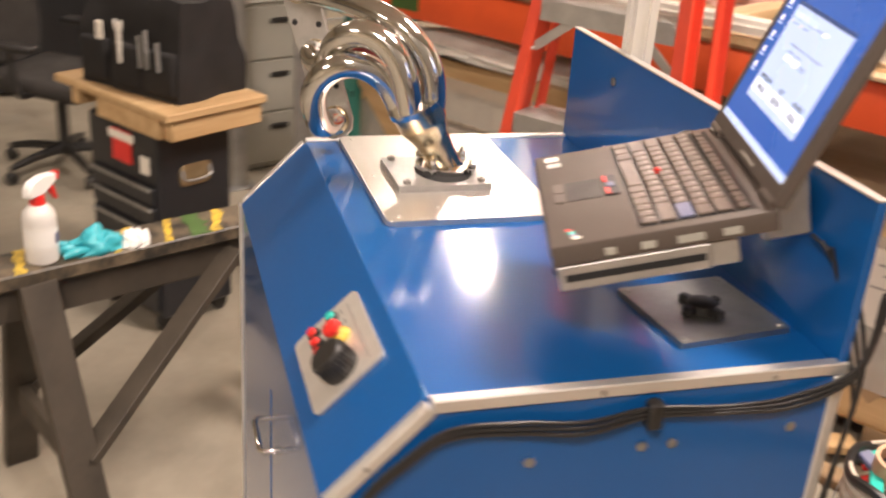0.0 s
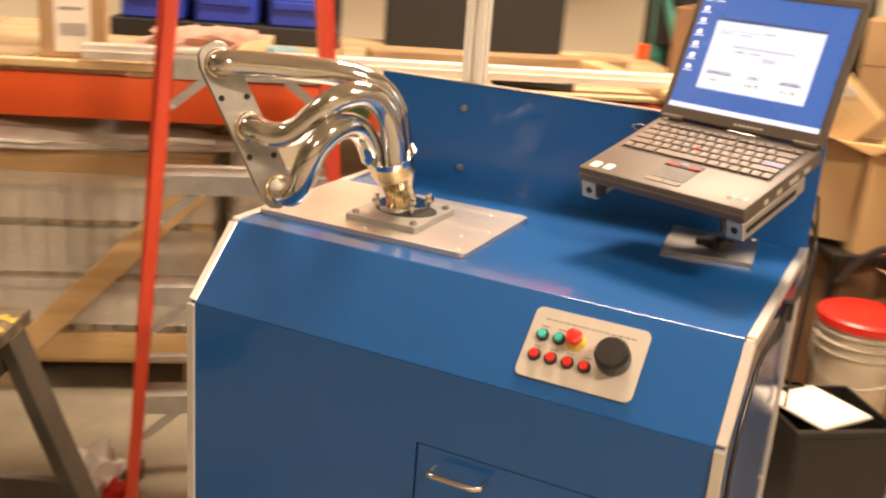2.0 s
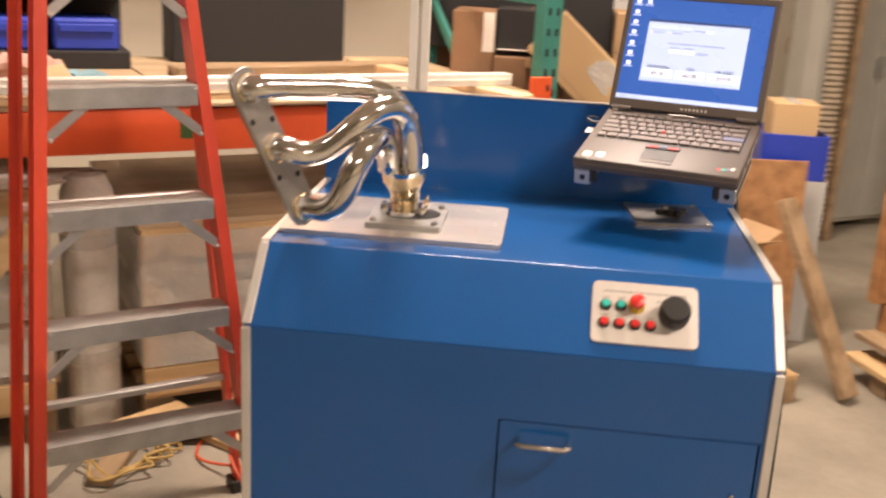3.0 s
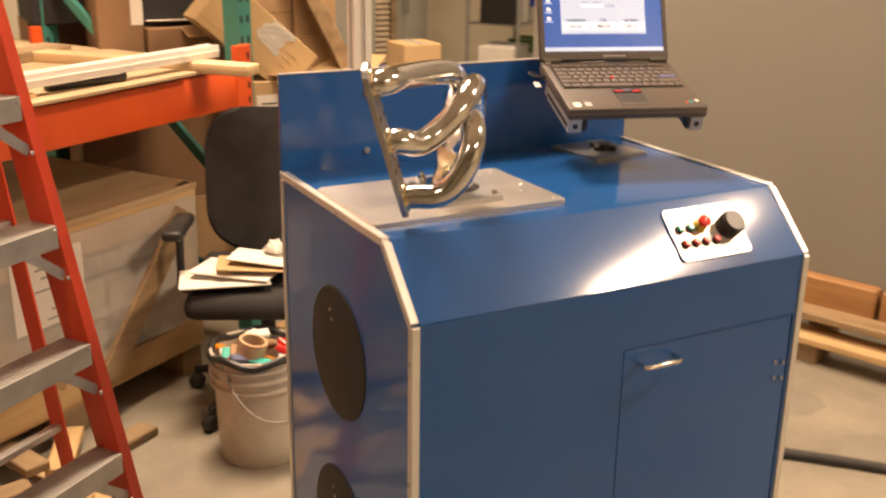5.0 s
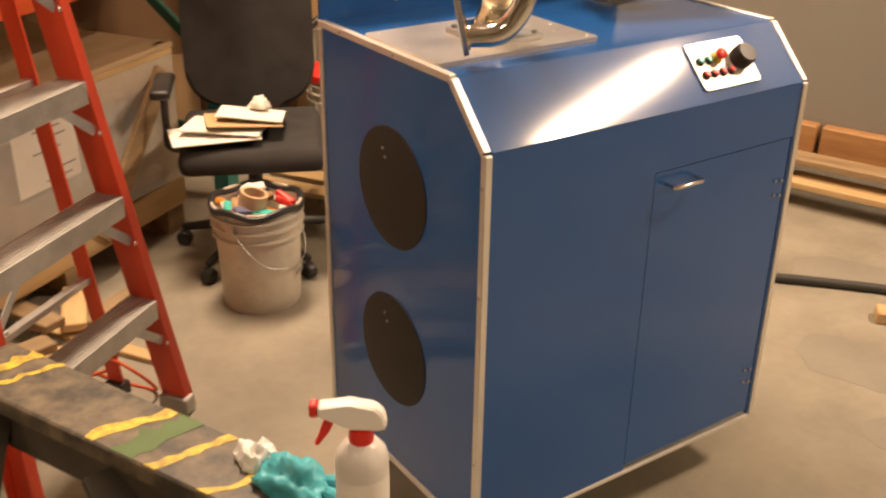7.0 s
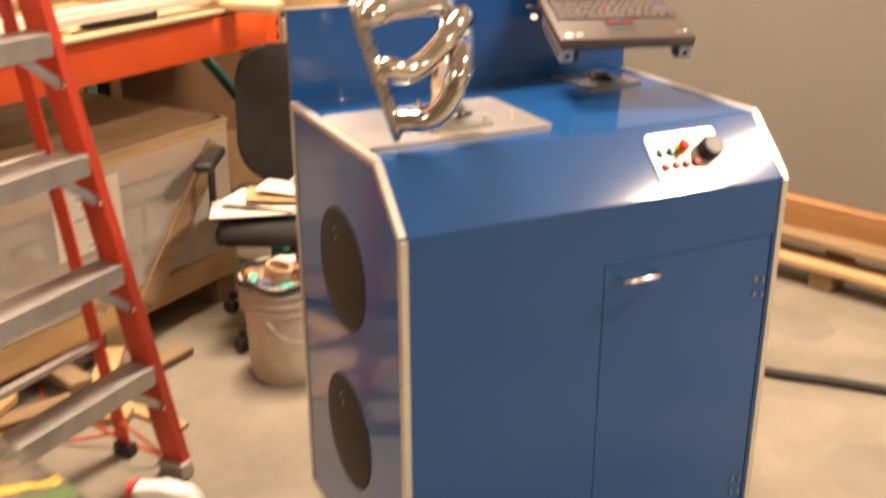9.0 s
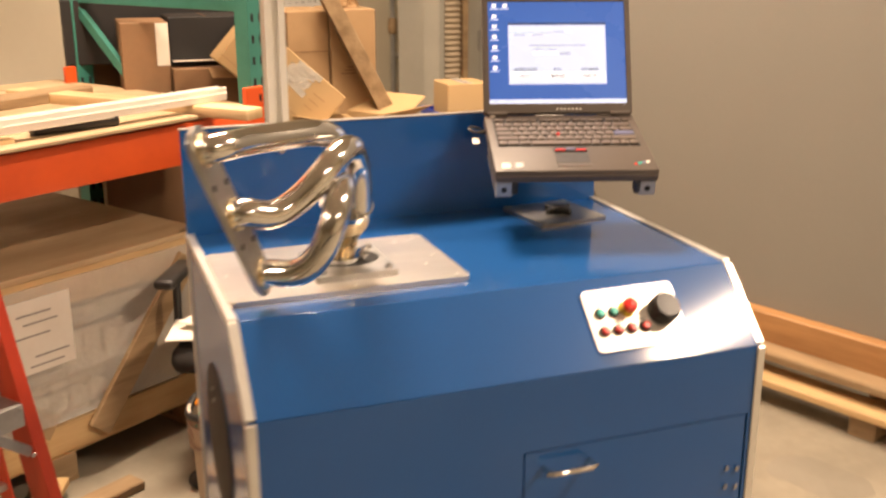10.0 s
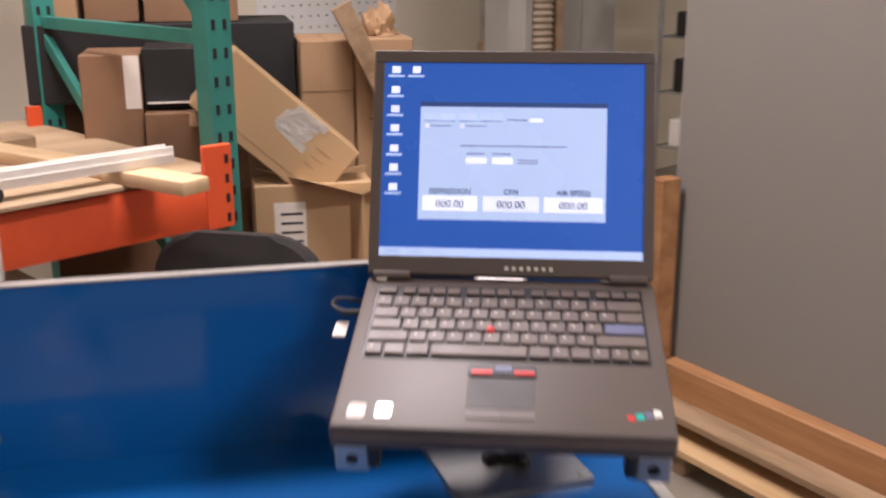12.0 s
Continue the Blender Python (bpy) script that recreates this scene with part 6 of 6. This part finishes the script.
for k in range(5):
    part("hook", tube([(0.1 + 0.07 * k, 0, 0.1), (0.1 + 0.07 * k, -0.05, 0.1), (0.1 + 0.07 * k, -0.055, 0.06), (0.1 + 0.07 * k, -0.02, 0.05)], 0.005, 8), M["black"], peg, "dark hook")
pipe = thing("air_pipe", RK @ pose(3.42, WALL_Y - 0.06, -0.5), "galvanised air pipe with valve on the wall", "pipe")
part("riser", tube([(0, 0, 0.7), (0, 0, 3.6)], 0.02, 14), M["galv"], pipe)
part("valve", lathe([(0.02, -0.06), (0.032, -0.05), (0.036, 0), (0.032, 0.05), (0.02, 0.06)], 16, m=pose(0, 0, 1.62)), M["oldwood"], pipe, "brass ball valve")
part("lever", box(0.02, 0.17, -0.04, -0.03, 1.61, 1.625, 0.003), M["black"], pipe, "dark valve lever")
part("tee", tube([(0, 0, 1.4), (0.08, 0, 1.4), (0.11, 0, 1.37), (0.11, 0, 1.05)], 0.024, 12), M["galv"], pipe)
part("filter", lathe([(0, 1.0), (0.035, 1.01), (0.035, 1.1), (0.02, 1.13), (0, 1.13)], 16, m=pose(0.11, 0, 0)), M["black"], pipe)
outlet = thing("outlet_box", RK @ pose(3.82, WALL_Y, 0.86), "grey wall outlet box with black cables", "outlet")
part("box", box(-0.05, 0.05, -0.06, 0, 0, 0.14, 0.004), M["greymetal"], outlet)
for k in range(4):
    part("cable", tube([(-0.03 + 0.02 * k, -0.04, 0.0), (-0.05 + 0.02 * k, -0.07, -0.08), (-0.12 + 0.03 * k, -0.06, -0.3 - 0.04 * k), (-0.18 + 0.02 * k, -0.05, -0.08)], 0.007, 8), M["black"], outlet, "looped black cable")
duct = thing("flexible_duct", RK @ pose(2.78, 1.17, 0), "upright ribbed flexible duct hose", "duct")
prof = [(0.07, 0)]
for k in range(92):
    prof += [(0.095, 0.012 + 0.035 * k), (0.082, 0.03 + 0.035 * k)]
part("hose", lathe(prof, 24), M["duct"], duct, "tan ribbed hose")
part("side_channel", box(0.1, 0.16, -0.06, 0.06, 0, 3.2, 0.003), M["oldwood"], duct, "brown upright channel")
part("side_channel", box(-0.16, -0.1, -0.06, 0.06, 0, 3.2, 0.003), M["greymetal"], duct, "grey upright channel")
gc = thing("metal_cabinet", RK @ pose(3.33, 1.31, 0), "tall pale grey metal cabinet by the wall", "cabinet")
part("body", box(-0.32, 0.35, 0.0, 0.45, 0.05, 2.1, 0.006), M["greymetal"], gc)
for s_ in (-1, 1):
    dd = part("door", box(0.015 + s_ * 0.165 - 0.16, 0.015 + s_ * 0.165 + 0.16, -0.018, 0, 0.08, 2.07, 0.004), M["greymetal"], gc)
    part("handle", box(0.015 + s_ * 0.03 - 0.008, 0.015 + s_ * 0.03 + 0.008, -0.034, -0.018, 1.0, 1.14, 0.003), M["galv"], dd)
sw = thing("wire_shelf", RK @ pose(4.0, 0.72, 0), "wire shelving crowded with coloured stock", "shelving")
for sx in (-0.4, 0.4):
    for sy in (-0.2, 0.2):
        part("post", tube([(sx, sy, 0), (sx, sy, 2.2)], 0.013, 10), M["galv"], sw)
random.seed(21)
for z in (0.3, 0.62, 0.94, 1.26, 1.58, 1.9):
    for k in range(11):
        part("wire", tube([(-0.4 + 0.08 * k, -0.2, z), (-0.4 + 0.08 * k, 0.2, z)], 0.004, 6), M["galv"], sw)
    for sy in (-0.2, 0.2):
        part("rail", tube([(-0.4, sy, z), (0.4, sy, z)], 0.006, 6), M["galv"], sw)
    for k in range(5):
        mt = random.choice(["bluebin", "black", "carddark", "paper", "black", "greentape", "galv", "greymetal"])
        w_ = random.uniform(0.05, 0.07)
        solid("stock_item", box(-w_, w_, -0.15, 0.12, 0, random.uniform(0.08, 0.2), 0.01), M[mt], "small coloured stock container on wire shelving", "container", "stock on the wire shelf", m=RK @ pose(4.0 - 0.32 + 0.16 * k, 0.72, z + 0.006))


# ---- floor clutter ----
solid("rubber_hose", tube([(1.9, 0.35, 0.02), (1.6, 0.15, 0.018), (1.28, -0.06, 0.018), (1.121, -0.215, 0.018), (0.97, -0.36, 0.018), (0.82, -0.49, 0.018), (0.5, -0.75, 0.018), (0.2, -1.05, 0.018), (0.0, -1.6, 0.018)], 0.017, 12), M["hose"], "thick black rubber hose lying on the floor", "hose")
blk = solid("wood_block", box(-0.09, 0.09, -0.035, 0.035, 0, 0.045, 0.006), M["pine"], "short pine offcut lying on the floor", "wood", m=pose(0.69, -0.33, 0, 0, 0, 40))
solid("wood_strip", box(-0.3, 0.3, -0.025, 0.025, 0, 0.018, 0.003), M["pine"], "pine strip lying on the floor by the crate", "wood", m=pose(2.02, 1.98, 0, 0, 0, 32))
random.seed(8)
for k in range(7):
    solid("wood_offcut", box(-random.uniform(0.08, 0.22), random.uniform(0.08, 0.22), -0.04, 0.04, 0, 0.03, 0.004), M["pine"] if k % 2 else M["oldwood"], "rough wood offcut in a pile by the crate", "wood", "wood offcuts", m=RK @ pose(-1.0 - 0.11 * k, -0.2 + 0.05 * (k % 3), 0.002 + 0.03 * (k % 3), 0, 0, 40 * k))
pts = []
for k in range(60):
    a = 0.42 * k
    pts.append((1.95 + 0.16 * math.cos(a) * (1 + 0.25 * math.sin(k * 1.7)) - 0.003 * k, 2.42 + 0.13 * math.sin(a) * (1 + 0.3 * math.cos(k * 2.3)), 0.008 + 0.0006 * k))
solid("extension_cord", tube(pts, 0.005, 8, 4), M["cord"], "loosely coiled yellow-brown extension cord on the floor", "cable")
solid("air_line", tube([(1.98, 2.1, 0.006), (1.78, 2.0, 0.006), (1.66, 1.92, 0.006), (1.61, 1.93, 0.05), (1.63, 1.98, 0.11), (1.7, 2.02, 0.12), (1.76, 2.03, 0.05), (1.9, 2.2, 0.006), (2.3, 2.2, 0.006)], 0.005, 8), M["redcord"], "thin orange-red cord looped by the ladder", "cable")
bin_ = thing("waste_bin", pose(2.2, 0.665, 0, 0, 0, 36) @ Matrix.Diagonal((1, 1, 1.25, 1)), "open black plastic bin beside the bench", "bin")
for a in ((-0.15, 0.15, -0.16, -0.152, 0, 0.32), (-0.15, 0.15, 0.152, 0.16, 0, 0.32), (-0.15, -0.142, -0.152, 0.152, 0, 0.32), (0.142, 0.15, -0.152, 0.152, 0, 0.32), (-0.142, 0.142, -0.152, 0.152, 0, 0.01)):
    part("wall", box(*a, 0.003), M["black"], bin_)
part("rim", box(-0.16, -0.143, -0.17, 0.17, 0.305, 0.325, 0.004), M["black"], bin_)
solid("paper_sheet", box(-0.11, 0.11, -0.1, 0.1, 0, 0.012, 0.003), M["paper"], "white paper lying on top of the black bin", "paper", m=pose(2.16, 0.68, 0.407, 0, 0, 56))

solid("crumpled_bag", cloth(0.2, 0.16, 0.09, 6.3), M["white"], "crumpled white plastic bag on the floor", "bag", m=pose(1.23, 2.58, 0, 0, 0, 20))
solid("red_cloth", cloth(0.1, 0.08, 0.05, 8.1), M["redplastic"], "small red crumpled wrapper on the floor", "wrapper", m=pose(1.2, 2.46, 0, 0, 0, 50))
